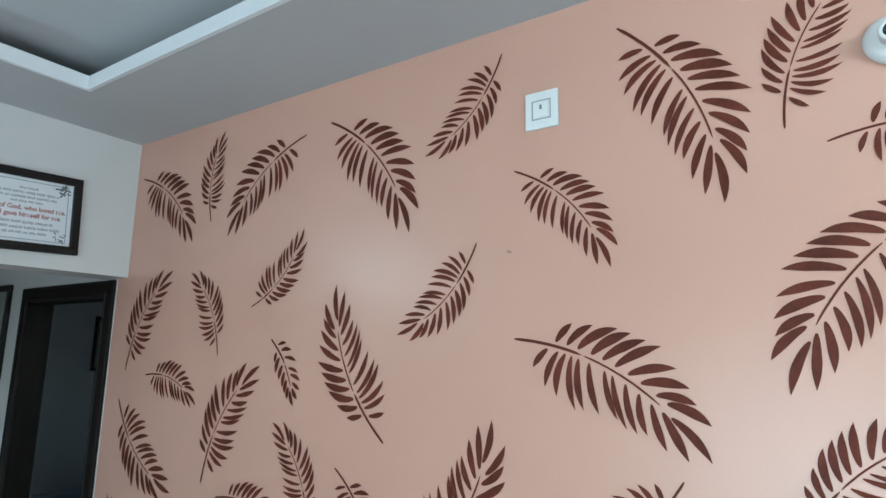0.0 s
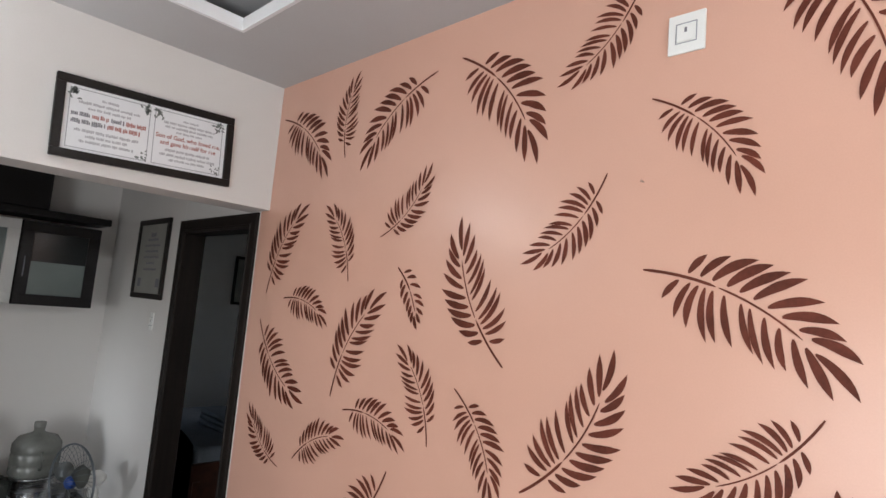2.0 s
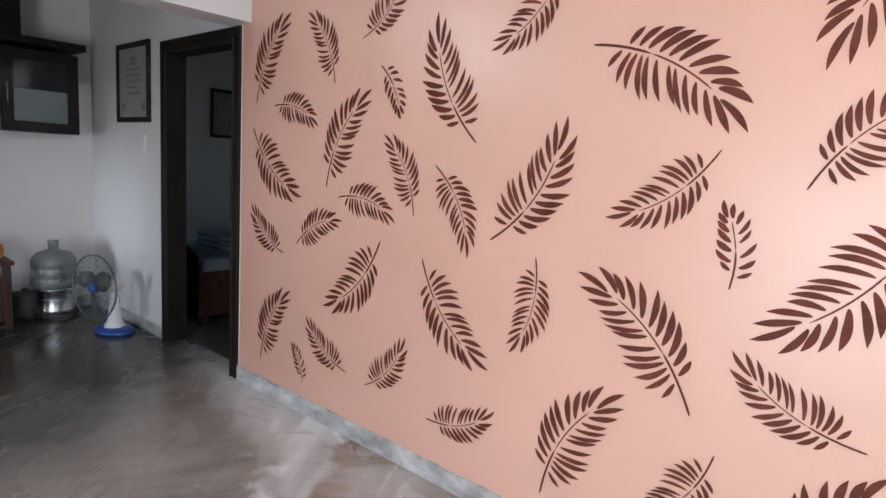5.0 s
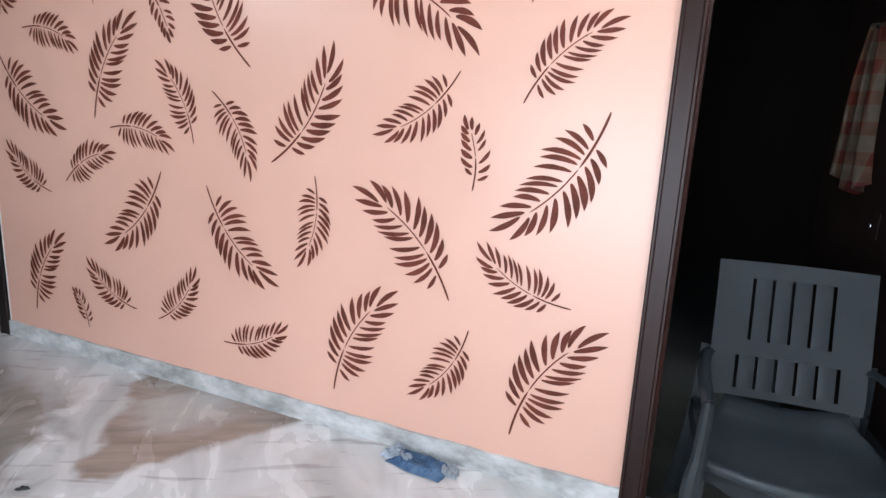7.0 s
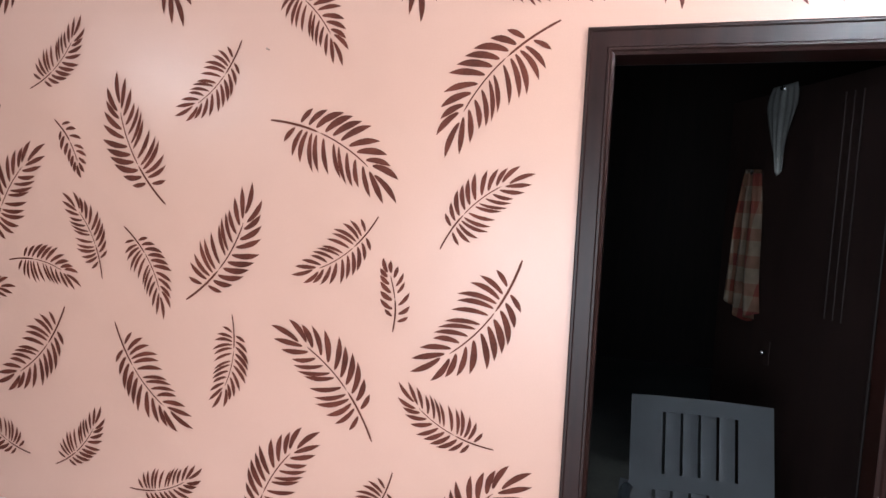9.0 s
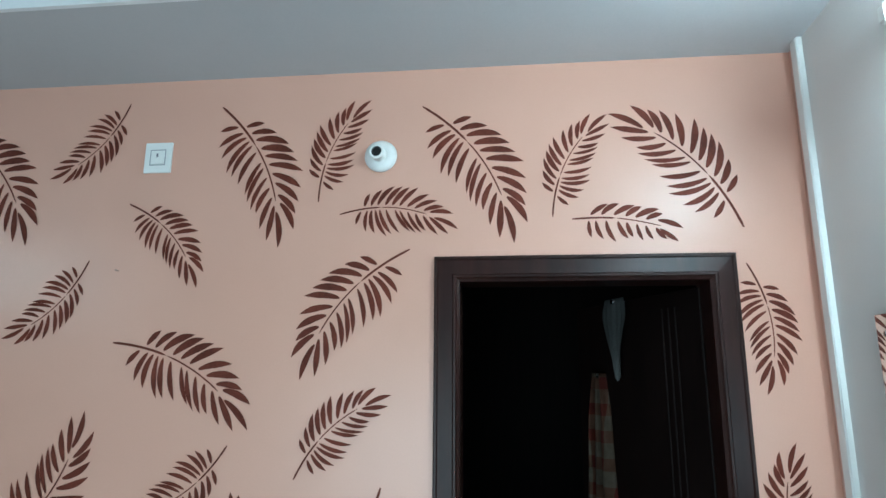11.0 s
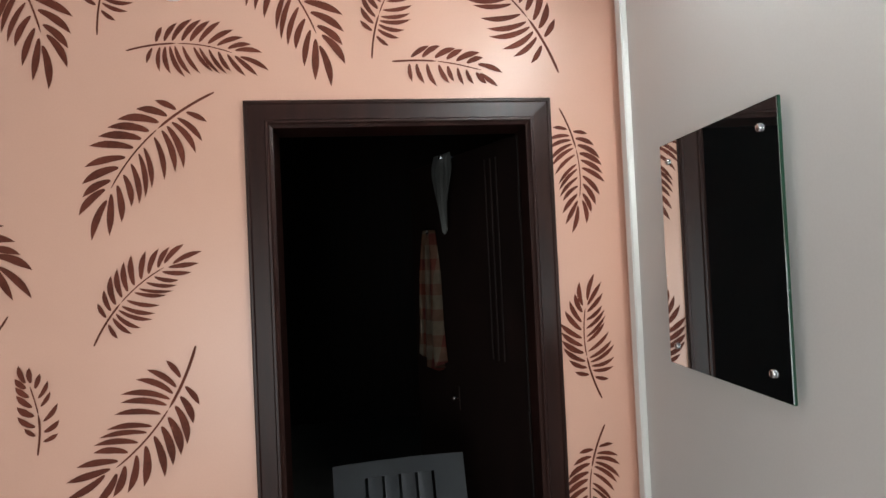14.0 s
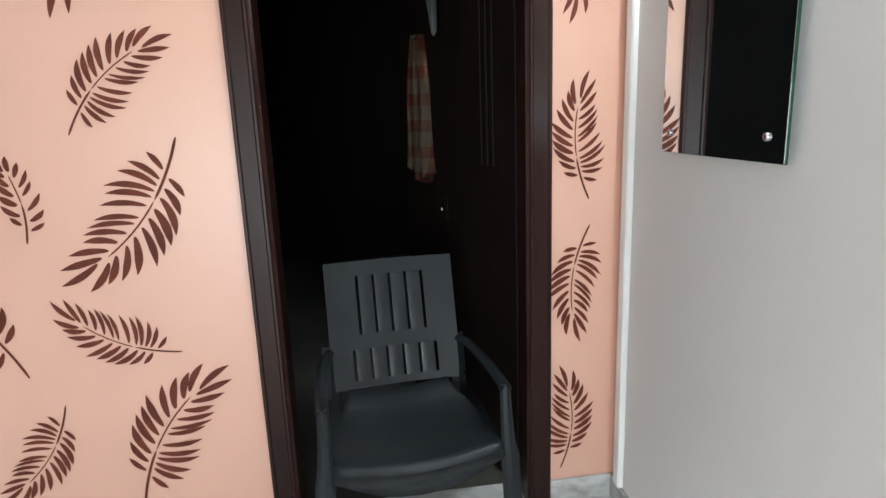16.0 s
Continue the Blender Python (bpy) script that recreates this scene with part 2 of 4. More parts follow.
def checked_cloth():
    m = material("checked_towel", (0.4, 0.2, 0.1), 0.9)
    t = m.node_tree
    co = t.nodes.new("ShaderNodeTexCoord")
    mp = t.nodes.new("ShaderNodeMapping")
    t.links.new(co.outputs["Object"], mp.inputs[0])
    out = None
    for axis, scale in ((0, 15.0), (2, 9.5)):
        sep = t.nodes.new("ShaderNodeSeparateXYZ")
        t.links.new(mp.outputs[0], sep.inputs[0])
        w = t.nodes.new("ShaderNodeMath")
        w.operation = "MULTIPLY"
        w.inputs[1].default_value = scale
        t.links.new(sep.outputs[axis], w.inputs[0])
        f = t.nodes.new("ShaderNodeMath")
        f.operation = "FRACT"
        t.links.new(w.outputs[0], f.inputs[0])
        g = t.nodes.new("ShaderNodeMath")
        g.operation = "GREATER_THAN"
        g.inputs[1].default_value = 0.55
        t.links.new(f.outputs[0], g.inputs[0])
        if out is None:
            out = g.outputs[0]
        else:
            a = t.nodes.new("ShaderNodeMath")
            a.operation = "ADD"
            t.links.new(out, a.inputs[0])
            t.links.new(g.outputs[0], a.inputs[1])
            h = t.nodes.new("ShaderNodeMath")
            h.operation = "MULTIPLY"
            h.inputs[1].default_value = 0.5
            t.links.new(a.outputs[0], h.inputs[0])
            out = h.outputs[0]
    r = t.nodes.new("ShaderNodeValToRGB")
    r.color_ramp.elements[0].color, r.color_ramp.elements[1].color = (0.17, 0.14, 0.11, 1), (0.14, 0.045, 0.022, 1)
    t.links.new(out, r.inputs[0])
    worn = t.nodes.new("ShaderNodeTexNoise")
    worn.inputs["Scale"].default_value, worn.inputs["Detail"].default_value = 14, 6
    t.links.new(mp.outputs[0], worn.inputs["Vector"])
    faded = t.nodes.new("ShaderNodeMix")
    faded.data_type, faded.blend_type = "RGBA", "MULTIPLY"
    faded.inputs[0].default_value = 0.8
    t.links.new(r.outputs[0], faded.inputs[6])
    t.links.new(worn.outputs[0], faded.inputs[7])
    lift = t.nodes.new("ShaderNodeBrightContrast")
    lift.inputs["Contrast"].default_value = 0.05
    t.links.new(faded.outputs[2], lift.inputs[0])
    t.links.new(lift.outputs[0], t.nodes["Principled BSDF"].inputs["Base Color"])
    return m


TOWEL = checked_cloth()

# ---- building helpers ----


def mesh(name, bm, mats, smooth=False):
    me = bpy.data.meshes.new(name)
    bmesh.ops.recalc_face_normals(bm, faces=bm.faces[:])
    bm.to_mesh(me)
    bm.free()
    for m in mats if isinstance(mats, (list, tuple)) else [mats]:
        me.materials.append(m)
    if smooth:
        for p in me.polygons:
            p.use_smooth = True
    return me


def part(name, bm, mats, parent, label="", smooth=False):
    ob = new(name, mesh(name, bm, mats, smooth))
    if parent:
        ob.parent = parent
    return tagged(ob, label)


def thing(name, label, category, m=None, group=""):
    ob = new(name)
    ob.empty_display_size = 0.1
    if m:
        ob.matrix_world = m
    return tagged(ob, label, category, group)


def setting(name, bm, mats, label, category, smooth=False):
    return tagged(new(name, mesh(name, bm, mats, smooth)), label, category, kind="structure")


def box(bm, x0, x1, y0, y1, z0, z1, bevel=0.0, seg=1, mat=0, turn=None):
    r = bmesh.ops.create_cube(bm, size=1, matrix=Matrix.LocRotScale(((x0 + x1) / 2, (y0 + y1) / 2, (z0 + z1) / 2), None, (abs(x1 - x0), abs(y1 - y0), abs(z1 - z0))))
    vs = r["verts"]
    faces = {f for v in vs for f in v.link_faces}
    if bevel:
        es = list({e for v in vs for e in v.link_edges})
        b = bmesh.ops.bevel(bm, geom=es, offset=bevel, segments=seg, affect="EDGES", profile=0.5)
        faces = set(b["faces"]) | {f for f in faces if f.is_valid}
        vs = list({v for f in faces for v in f.verts})
    for f in faces:
        f.material_index = mat
    if turn:
        bmesh.ops.transform(bm, matrix=turn, verts=vs)
    return vs


def boxed(*a, **k):
    bm = bmesh.new()
    box(bm, *a, **k)
    return bm


def lathe(profile, n=32, m=None):
    """A body of revolution about z from (radius, height) pairs."""
    bm = bmesh.new()
    rings = []
    for r, z in profile:
        if r < 1e-6:
            rings.append([bm.verts.new((0, 0, z))])
        else:
            rings.append([bm.verts.new((r * math.cos(2 * math.pi * i / n), r * math.sin(2 * math.pi * i / n), z)) for i in range(n)])
    for a, b in zip(rings, rings[1:]):
        for i in range(n):
            j = (i + 1) % n
            if len(a) == 1 and len(b) == 1:
                continue
            if len(a) == 1:
                bm.faces.new((a[0], b[i], b[j]))
            elif len(b) == 1:
                bm.faces.new((a[i], a[j], b[0]))
            else:
                bm.faces.new((a[i], a[j], b[j], b[i]))
    if m:
        bmesh.ops.transform(bm, matrix=m, verts=bm.verts)
    return bm


def tube(bm, points, r, n=8, closed=False):
    """A round bar along points."""
    pts = [Vector(p) for p in points]
    rings = []
    for i, p in enumerate(pts):
        a = pts[i - 1] if (i or closed) else p
        b = pts[(i + 1) % len(pts)] if (i < len(pts) - 1 or closed) else p
        d = (b - a).normalized()
        up = Vector((0, 0, 1)) if abs(d.z) < 0.9 else Vector((1, 0, 0))
        s = d.cross(up).normalized()
        q = s.cross(d)
        rings.append([bm.verts.new(p + r * (math.cos(2 * math.pi * k / n) * s + math.sin(2 * math.pi * k / n) * q)) for k in range(n)])
    pairs = list(zip(rings, rings[1:])) + ([(rings[-1], rings[0])] if closed else [])
    for a, b in pairs:
        for k in range(n):
            bm.faces.new((a[k], a[(k + 1) % n], b[(k + 1) % n], b[k]))
    if not closed:
        bm.faces.new(rings[0])
        bm.faces.new(rings[-1][::-1])
    return bm


# ---- the structure ----
XR, TOP, SOUTH = 4.566, 2.77, -3.8          # east wall, ceiling, south wall
EAST = Matrix.Translation((XR, 0, 0)) @ Matrix.Rotation(radians(-2.8), 4, "Z")   # the east wall stands slightly askew
FX0, FX1, FZ = 3.365, 4.327, 2.08           # frame of the store room's door
DX0, DX1, DZ = -0.97, 0.05, 2.085           # frame of the bedroom's door

bm = bmesh.new()
box(bm, -0.06, 6.2, -4.2, 0.13, -0.1, 0.0)
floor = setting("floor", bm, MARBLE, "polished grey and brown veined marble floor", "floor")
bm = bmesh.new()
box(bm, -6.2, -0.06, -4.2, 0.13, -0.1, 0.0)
setting("floor_dining", bm, MARBLE, "marble floor of the dining area, its shade put into the colour", "floor")
setting("floor_inner", boxed(-6.2, 6.2, 0.13, 4.4, -0.1, 0.0), DIMFLOOR, "floor of the inner rooms, coloured dark for their dimness", "floor")

bm = bmesh.new()
box(bm, DX1, FX0 + 0.02, 0, 0.13, 0, 3.0)
box(bm, FX1 - 0.02, XR + 0.15, 0, 0.13, 0, 3.0)
box(bm, FX0 + 0.02, FX1 - 0.02, 0, 0.13, FZ - 0.02, 3.0)
wall_north = setting("wall_north", bm, PINK, "salmon pink wall stencilled with brown palm leaves", "wall")

bm = bmesh.new()
box(bm, -2.45, DX0 + 0.02, 0, 0.13, 0, 3.0)
box(bm, DX0 + 0.02, DX1, 0.001, 0.13, DZ - 0.02, 3.0)
setting("wall_dining", bm, WHITE, "plain white painted wall of the dining area", "wall")

setting("wall_dining_end", boxed(-2.45, -2.3, -3.95, 0, 0, 3.0), WHITE, "plain white wall behind the kitchen cabinets", "wall")

bm = bmesh.new()
box(bm, 0, 0.15, -3.95, -0.055, 0, 3.0)
setting("wall_east", bm, WHITE, "off-white painted side wall", "wall").matrix_world = EAST
setting("wall_east_return", boxed(0, 0.15, -0.055, 0.02, 0, 3.0), PINK, "narrow return of salmon paint in the corner", "wall").matrix_world = EAST

# beam over the wide opening to the dining area, its underside dips slightly away from the leaf wall
bm = bmesh.new()
for v in box(bm, -0.06, 0.145, -3.8, -0.0, 2.1, 3.0):
    if v.co.z < 2.5:
        v.co.z = 2.092 + 0.012 * max(v.co.y, -1.4)
setting("beam", bm, WHITE, "white painted beam above the dining opening", "wall")
setting("wall_pier", boxed(-0.06, 0.145, -3.8, -2.5, 0, 2.06), WHITE, "white pier beside the opening", "wall")

# south wall with the balcony opening and the dining window
bm = bmesh.new()
for x0, x1, z0, z1 in ((-2.45, -2.1, 0, 3), (-0.5, 1.2, 0, 3), (3.8, 4.7, 0, 3), (-2.1, -0.5, 0, 0.95), (-2.1, -0.5, 2.15, 3), (1.2, 3.8, 2.2, 3)):
    box(bm, x0, x1, SOUTH - 0.15, SOUTH, z0, z1)
setting("wall_south", bm, WHITE, "white wall with balcony door and window openings", "wall")

# false ceiling: lower border, upright lip, shadow gap, upper field
TX0, TX1, TY0, TY1 = 0.585, 3.95, -3.2, -0.468
bm = bmesh.new()
box(bm, 0.145, TX0, -3.8, 0, TOP, TOP + 0.02)
box(bm, TX1, XR, -3.8, 0, TOP, TOP + 0.02)
box(bm, TX0, TX1, TY1, 0, TOP, TOP + 0.02)
box(bm, TX0, TX1, -3.8, TY0, TOP, TOP + 0.02)
box(bm, 0.145, XR, -3.8, 0, 2.9, 2.98)
setting("ceiling", bm, CEILING, "pale grey false ceiling with a recessed tray", "ceiling")
bm = bmesh.new()
for a in ((TX0, TX1, TY1 - 0.016, TY1), (TX0, TX1, TY0, TY0 + 0.016), (TX0, TX0 + 0.016, TY0 + 0.016, TY1 - 0.016), (TX1 - 0.016, TX1, TY0 + 0.016, TY1 - 0.016)):
    box(bm, *a, TOP - 0.002, TOP + 0.056)
setting("trim", bm, TRIM, "white upright lip round the ceiling tray", "trim")
setting("ceiling_dining", boxed(-2.45, -0.06, -3.95, 0, TOP + 0.02, 3.0), CEILING, "plain dining ceiling", "ceiling")

# skirting
bm = bmesh.new()
N = 160
for i in range(N):
    xa, xb = DX1 + 0.001 + (FX0 - DX1) * i / N, DX1 + 0.001 + (FX0 - DX1) * (i + 1) / N
    za, zb = (0.085 + 0.006 * noise.noise((x * 6, 0, 0)) + 0.005 * noise.noise((x * 23, 4, 0)) for x in (xa, xb))
    q = [bm.verts.new(p) for p in ((xa, -0.013, 0), (xb, -0.013, 0), (xb, -0.012, zb), (xa, -0.012, za), (xb, 0, zb + 0.001), (xa, 0, za + 0.001))]
    bm.faces.new(q[:4])
    bm.faces.new((q[3], q[2], q[4], q[5]))
bmesh.ops.remove_doubles(bm, verts=bm.verts, dist=0.0005)
box(bm, FX1, XR, -0.013, 0, 0, 0.085, 0.003)
box(bm, -0.013, 0, -3.8, -0.013, 0, 0.085, 0.003, turn=EAST)
box(bm, -2.288, DX0, -0.012, 0, 0, 0.085, 0.003)
box(bm, -2.3, -2.288, -3.8, -0.012, 0, 0.085, 0.003)
setting("baseboard", bm, SKIRT, "grey-white marble skirting", "baseboard")

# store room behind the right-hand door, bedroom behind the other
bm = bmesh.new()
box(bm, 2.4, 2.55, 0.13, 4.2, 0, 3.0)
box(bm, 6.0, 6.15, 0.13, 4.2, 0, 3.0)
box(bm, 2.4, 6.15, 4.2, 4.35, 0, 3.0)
# walls share the door's near-black colour to keep the room dark
setting("wall_store_room", bm, SHADEWOOD, "walls of the unlit room, coloured near-black for its shade", "wall")
setting("ceiling_store_room", boxed(2.4, 6.15, 0.13, 4.2, 2.9, 3.0), CEILING, "ceiling of the unlit room", "ceiling")
bm = bmesh.new()
box(bm, -3.15, -3.0, 0.13, 3.35, 0, 3.0)
box(bm, 0.9, 1.05, 0.13, 3.35, 0, 3.0)
for x0, x1, z0, z1 in ((-3.0, -2.9, 0, 3), (-1.9, 0.9, 0, 3), (-2.9, -1.9, 0, 0.95), (-2.9, -1.9, 2.05, 3)):
    box(bm, x0, x1, 3.2, 3.35, z0, z1)
setting("wall_bedroom", bm, WHITE, "white walls of the dim bedroom", "wall")
setting("ceiling_bedroom", boxed(-3.15, 1.05, 0.13, 3.35, 2.9, 3.0), CEILING, "bedroom ceiling", "ceiling")


def window_frame(name, x0, x1, z0, z1, y):
    fr = thing(name, "pale window frame in the opening", "window")
    fr["kind"] = "structure"
    for a in ((x0, x0 + 0.05, z0, z1), (x1 - 0.05, x1, z0, z1), (x0 + 0.05, x1 - 0.05, z1 - 0.05, z1), (x0 + 0.05, x1 - 0.05, z0, z0 + 0.05), ((x0 + x1) / 2 - 0.025, (x0 + x1) / 2 + 0.025, z0 + 0.05, z1 - 0.05)):
        part("frame_bar", boxed(a[0], a[1], y - 0.03, y + 0.03, a[2], a[3], 0.004), PALE, fr)


window_frame("window_1", -2.1, -0.5, 0.95, 2.15, SOUTH - 0.02)
window_frame("window_2", 1.2, 3.8, 0.0, 2.2, SOUTH - 0.02)


def casing(name, x0, x1, z1, mat, label):
    """A moulded door frame: two stepped jambs and a head, mitred at the corners."""
    d = thing(name, label, "door frame")
    d["kind"] = "structure"
    w = 0.085
    # cross-section (distance from the outer edge, depth)
    prof = [(0, 0.125), (0, -0.014), (0.004, -0.018), (0.010, -0.018), (0.014, -0.014), (0.060, -0.017), (0.064, -0.022), (0.071, -0.022), (0.076, -0.016), (w, -0.010), (w, 0.125)]
    for kind in ("jamb", "jamb", "head"):
        bm = bmesh.new()
        ring_a, ring_b = [], []
        for u, y in prof:
            if kind == "head":
                ring_a.append(bm.verts.new((x0 + u, y, z1 - u)))
                ring_b.append(bm.verts.new((x1 - u, y, z1 - u)))
            else:
                x = x0 + u if not d.children else x1 - u
                ring_a.append(bm.verts.new((x, y, 0)))
                ring_b.append(bm.verts.new((x, y, z1 - u)))
        for i in range(len(prof)):
            j = (i + 1) % len(prof)
            bm.faces.new((ring_a[i], ring_a[j], ring_b[j], ring_b[i]))
        bm.faces.new(ring_a)
        bm.faces.new(ring_b[::-1])
        part(kind, bm, mat, d)
    return d


casing("door_1", FX0, FX1, FZ, WOOD, "dark brown polished wooden door frame in the stencilled wall")
casing("door_2", DX0, DX1, DZ, BLACKWOOD, "dark wooden frame of the bedroom doorway")

# thin ragged paint line beside the bedroom door
setting("paint_edge", boxed(DX1, DX1 + 0.008, -0.0015, 0, 0.085, 2.1), WHITE, "thin white unpainted edge of the salmon wall", "trim")

# ---- stencilled palm leaves on the north wall ----
rnd = random.Random(7)


def blade(bm, root, ang, ln, wide, sag):
    """One painted blade, round at the root, widest past the middle and drawn out to a point; its middle line bows by sag."""
    n = 9
    left, right = [], []
    ca, sa = math.cos(ang), math.sin(ang)
    for i in range(n + 1):
        s = (i / n) ** 1.15
        w = wide * 0.5 * along(s, 0.22, 0.6, 0.74, 0.85, 0.94, 1.0, 0.98, 0.87, 0.65, 0.37, 0.03)
        slope = 4 * sag * (1 - 2 * s)
        u, v = ln * s - slope * w, ln * 4 * sag * s * (1 - s) + w
        left.append((root[0] + ca * u - sa * v, root[1] + sa * u + ca * v))
        u, v = ln * s + slope * w, ln * 4 * sag * s * (1 - s) - w
        right.append((root[0] + ca * u - sa * v, root[1] + sa * u + ca * v))
    vl = [bm.verts.new((u, 0, v)) for u, v in left]
    vr = [bm.verts.new((u, 0, v)) for u, v in right]
    for i in range(n):
        bm.faces.new((vl[i], vl[i + 1], vr[i + 1], vr[i]))


def along(f, *knots):
    """Straight steps between evenly spaced knots."""
    u = min(max(f, 0), 1) * (len(knots) - 1)
    i = min(int(u), len(knots) - 2)
    return knots[i] + (knots[i + 1] - knots[i]) * (u - i)


# the three stencils, in parts of the leaf's length: where a blade leaves the stem, its length and its angle to the leaf's axis
FROND = dict(bow=0.116, arch=1.0, bridge=0.333, end=0.728, gap=0.021, stem=0.0075, wide=0.038, tip=(0.792, 0.07, 0.221, -18.6),
             outer=((0.202, 0.118, 76.4), (0.257, 0.158, 64.8), (0.310, 0.210, 56), (0.375, 0.209, 56.9), (0.431, 0.210, 54.7), (0.492, 0.218, 53.2), (0.555, 0.207, 38.3), (0.618, 0.196, 26.3), (0.694, 0.165, 18.7), (0.747, 0.188, 4.2)),
             inner=((0.169, 0.117, -101.8), (0.222, 0.176, -84.1), (0.259, 0.201, -74), (0.291, 0.241, -58.7), (0.326, 0.230, -55.5), (0.380, 0.228, -51), (0.458, 0.218, -47.4), (0.499, 0.232, -46.4), (0.567, 0.215, -48.3), (0.637, 0.172, -51), (0.702, 0.198, -43.9), (0.757, 0.216, -34.5)))
SPRIG = dict(bow=-0.05, arch=0.73, bridge=0.455, end=0.787, gap=0.045, stem=0.013, wide=0.064, tip=(0.825, 0.0, 0.175, 0.2),
             outer=((0.217, 0.147, 48), (0.323, 0.224, 53), (0.453, 0.21, 54), (0.558, 0.215, 46), (0.677, 0.185, 46), (0.781, 0.162, 42), (0.84, 0.213, 15)),
             inner=((0.156, 0.177, -65), (0.262, 0.204, -56), (0.378, 0.242, -42), (0.542, 0.197, -37), (0.637, 0.218, -33), (0.748, 0.175, -22)))
SLIM = dict(bow=0.04, arch=0.8, bridge=0.392, end=0.805, gap=0.03, stem=0.0085, wide=0.05, tip=(0.774, 0.05, 0.235, -14),
            outer=((0.17, 0.196, 37), (0.27, 0.19, 37), (0.38, 0.21, 30), (0.484, 0.175, 37), (0.571, 0.225, 25), (0.667, 0.16, 24)),
            inner=((0.15, 0.157, -77), (0.215, 0.186, -65), (0.31, 0.217, -62), (0.418, 0.188, -56), (0.5, 0.147, -65), (0.592, 0.164, -66), (0.673, 0.142, -58), (0.765, 0.14, -43), (0.8, 0.2, -32)))


def leaf(x, z, ln, angle, hand):
    """A painted leaf: foot of the stem, length and heading from foot to tip; hand -1 lays the stencil on its other face."""
    bm = bmesh.new()
    st = SPRIG if ln < 0.3 else SLIM if ln < 0.38 else FROND

    def spine(s):
        if st["arch"] < 1:
            return s, st["bow"] * math.sin(math.pi * s / st["arch"])
        return s, 4 * st["bow"] * s * (1 - s)

    def heading(s):
        a, b = spine(s - 0.005), spine(s + 0.005)
        return math.atan2(b[1] - a[1], b[0] - a[0])

    # stem, with a stencil bridge in it
    thick = rnd.uniform(0.9, 1.1)
    for s0, s1, w0, w1 in ((0.0, st["bridge"], 1.0, 0.95), (st["bridge"] + 0.013, st["end"], 0.62, 0.6)):
        last = None
        for i in range(11):
            s = s0 + (s1 - s0) * i / 10
            cx, cy = spine(s)
            a = heading(s)
            w = thick * st["stem"] * (w0 + (w1 - w0) * i / 10) * along(i / 10, 0.55, 1, 1, 1, 1, 1, 1, 1, 1, 0.95, 0.3)
            pair = (bm.verts.new((cx - math.sin(a) * w, 0, cy + math.cos(a) * w)), bm.verts.new((cx + math.sin(a) * w, 0, cy - math.cos(a) * w)))
            if last:
                bm.faces.new((last[0], pair[0], pair[1], last[1]))
            last = pair
    # blades; a loaded brush makes a few swell under the stencil's edge
    for side, rows in ((1, st["outer"]), (-1, st["inner"])):
        for i, (s, size, phi) in enumerate(rows):
            cx, cy = spine(min(s, st["end"]))
            cx += s - min(s, st["end"])
            a = heading(s)
            gap = st["gap"] * side
            f = i / (len(rows) - 1)
            wide = st["wide"] * (along(f, 0.88, 1.05, 1.18, 1.08, 1.08, 1.05, 1.05) if side > 0 else along(f, 0.8, 0.92, 0.9, 0.86, 0.76, 0.78, 0.9, 0.98)) * rnd.uniform(0.93, 1.07)
            sag = side * along(f, 0.05, 0.1, 0.08, 0.06, 0.06, 0.08, 0.08 if side > 0 else 0.0)
            blade(bm, (cx - math.sin(a) * gap, cy + math.cos(a) * gap), radians(phi + rnd.uniform(-1, 1)), size * rnd.uniform(0.98, 1.02), wide, sag)
    cx, cy, size, phi = st["tip"]
    blade(bm, (cx, cy), radians(phi), size, st["wide"], 0.06)
    for v in bm.verts:
        v.co = Vector((v.co.x * ln, 0, v.co.z * ln * hand))
    me = mesh("painted_leaf", bm, LEAFPAINT)
    ob = new("painted_leaf", me)
    ob.matrix_world = Matrix.Translation((x, -0.0022, z)) @ Matrix.Rotation(-radians(angle), 4, "Y")
    ob.parent = wall_north
    return ob


leaf(0.198, 2.582, 0.580, -38.4, 1)
leaf(0.778, 2.302, 0.411, 82.3, 1)
leaf(1.349, 2.587, 0.575, -140.8, -1)
leaf(1.478, 2.610, 0.602, -50.5, 1)
leaf(1.088, 1.921, 0.400, 46.3, -1)
leaf(0.214, 1.650, 0.550, 55.0, 1)
leaf(0.898, 1.728, 0.423, 122.7, -1)
leaf(0.387, 1.634, 0.406, -15.9, 1)
leaf(0.855, 1.228, 0.559, 56.3, 1)
leaf(1.220, 1.794, 0.264, -53.8, -1)
leaf(1.781, 1.466, 0.569, 114.4, 1)
leaf(2.121, 2.086, 0.406, -137.2, 1)
leaf(2.250, 2.292, 0.417, -47.6, 1)
leaf(0.184, 1.519, 0.589, -37.1, -1)
leaf(0.952, 1.188, 0.409, -12.2, 1)
leaf(1.464, 1.144, 0.405, 120.9, -1)
leaf(1.576, 1.369, 0.413, -61.7, 1)
leaf(0.501, 0.848, 0.409, 142.9, 1)
leaf(0.615, 0.911, 0.404, 23.4, 1)
leaf(2.248, 1.796, 0.577, -29.3, 1)
leaf(1.881, 1.096, 0.554, 58.1, -1)
leaf(2.687, 1.464, 0.411, -145.8, 1)
leaf(1.262, 1.010, 0.557, -136.6, 1)
leaf(0.292, 0.192, 0.536, 58.1, 1)
leaf(1.057, 0.327, 0.401, 147.5, 1)
leaf(0.704, 0.164, 0.224, 112.0, 1)
leaf(1.199, 0.303, 0.389, 49.7, -1)
leaf(1.602, 0.271, 0.389, 22.4, -1)
leaf(1.529, 0.970, 0.553, -45.5, -1)
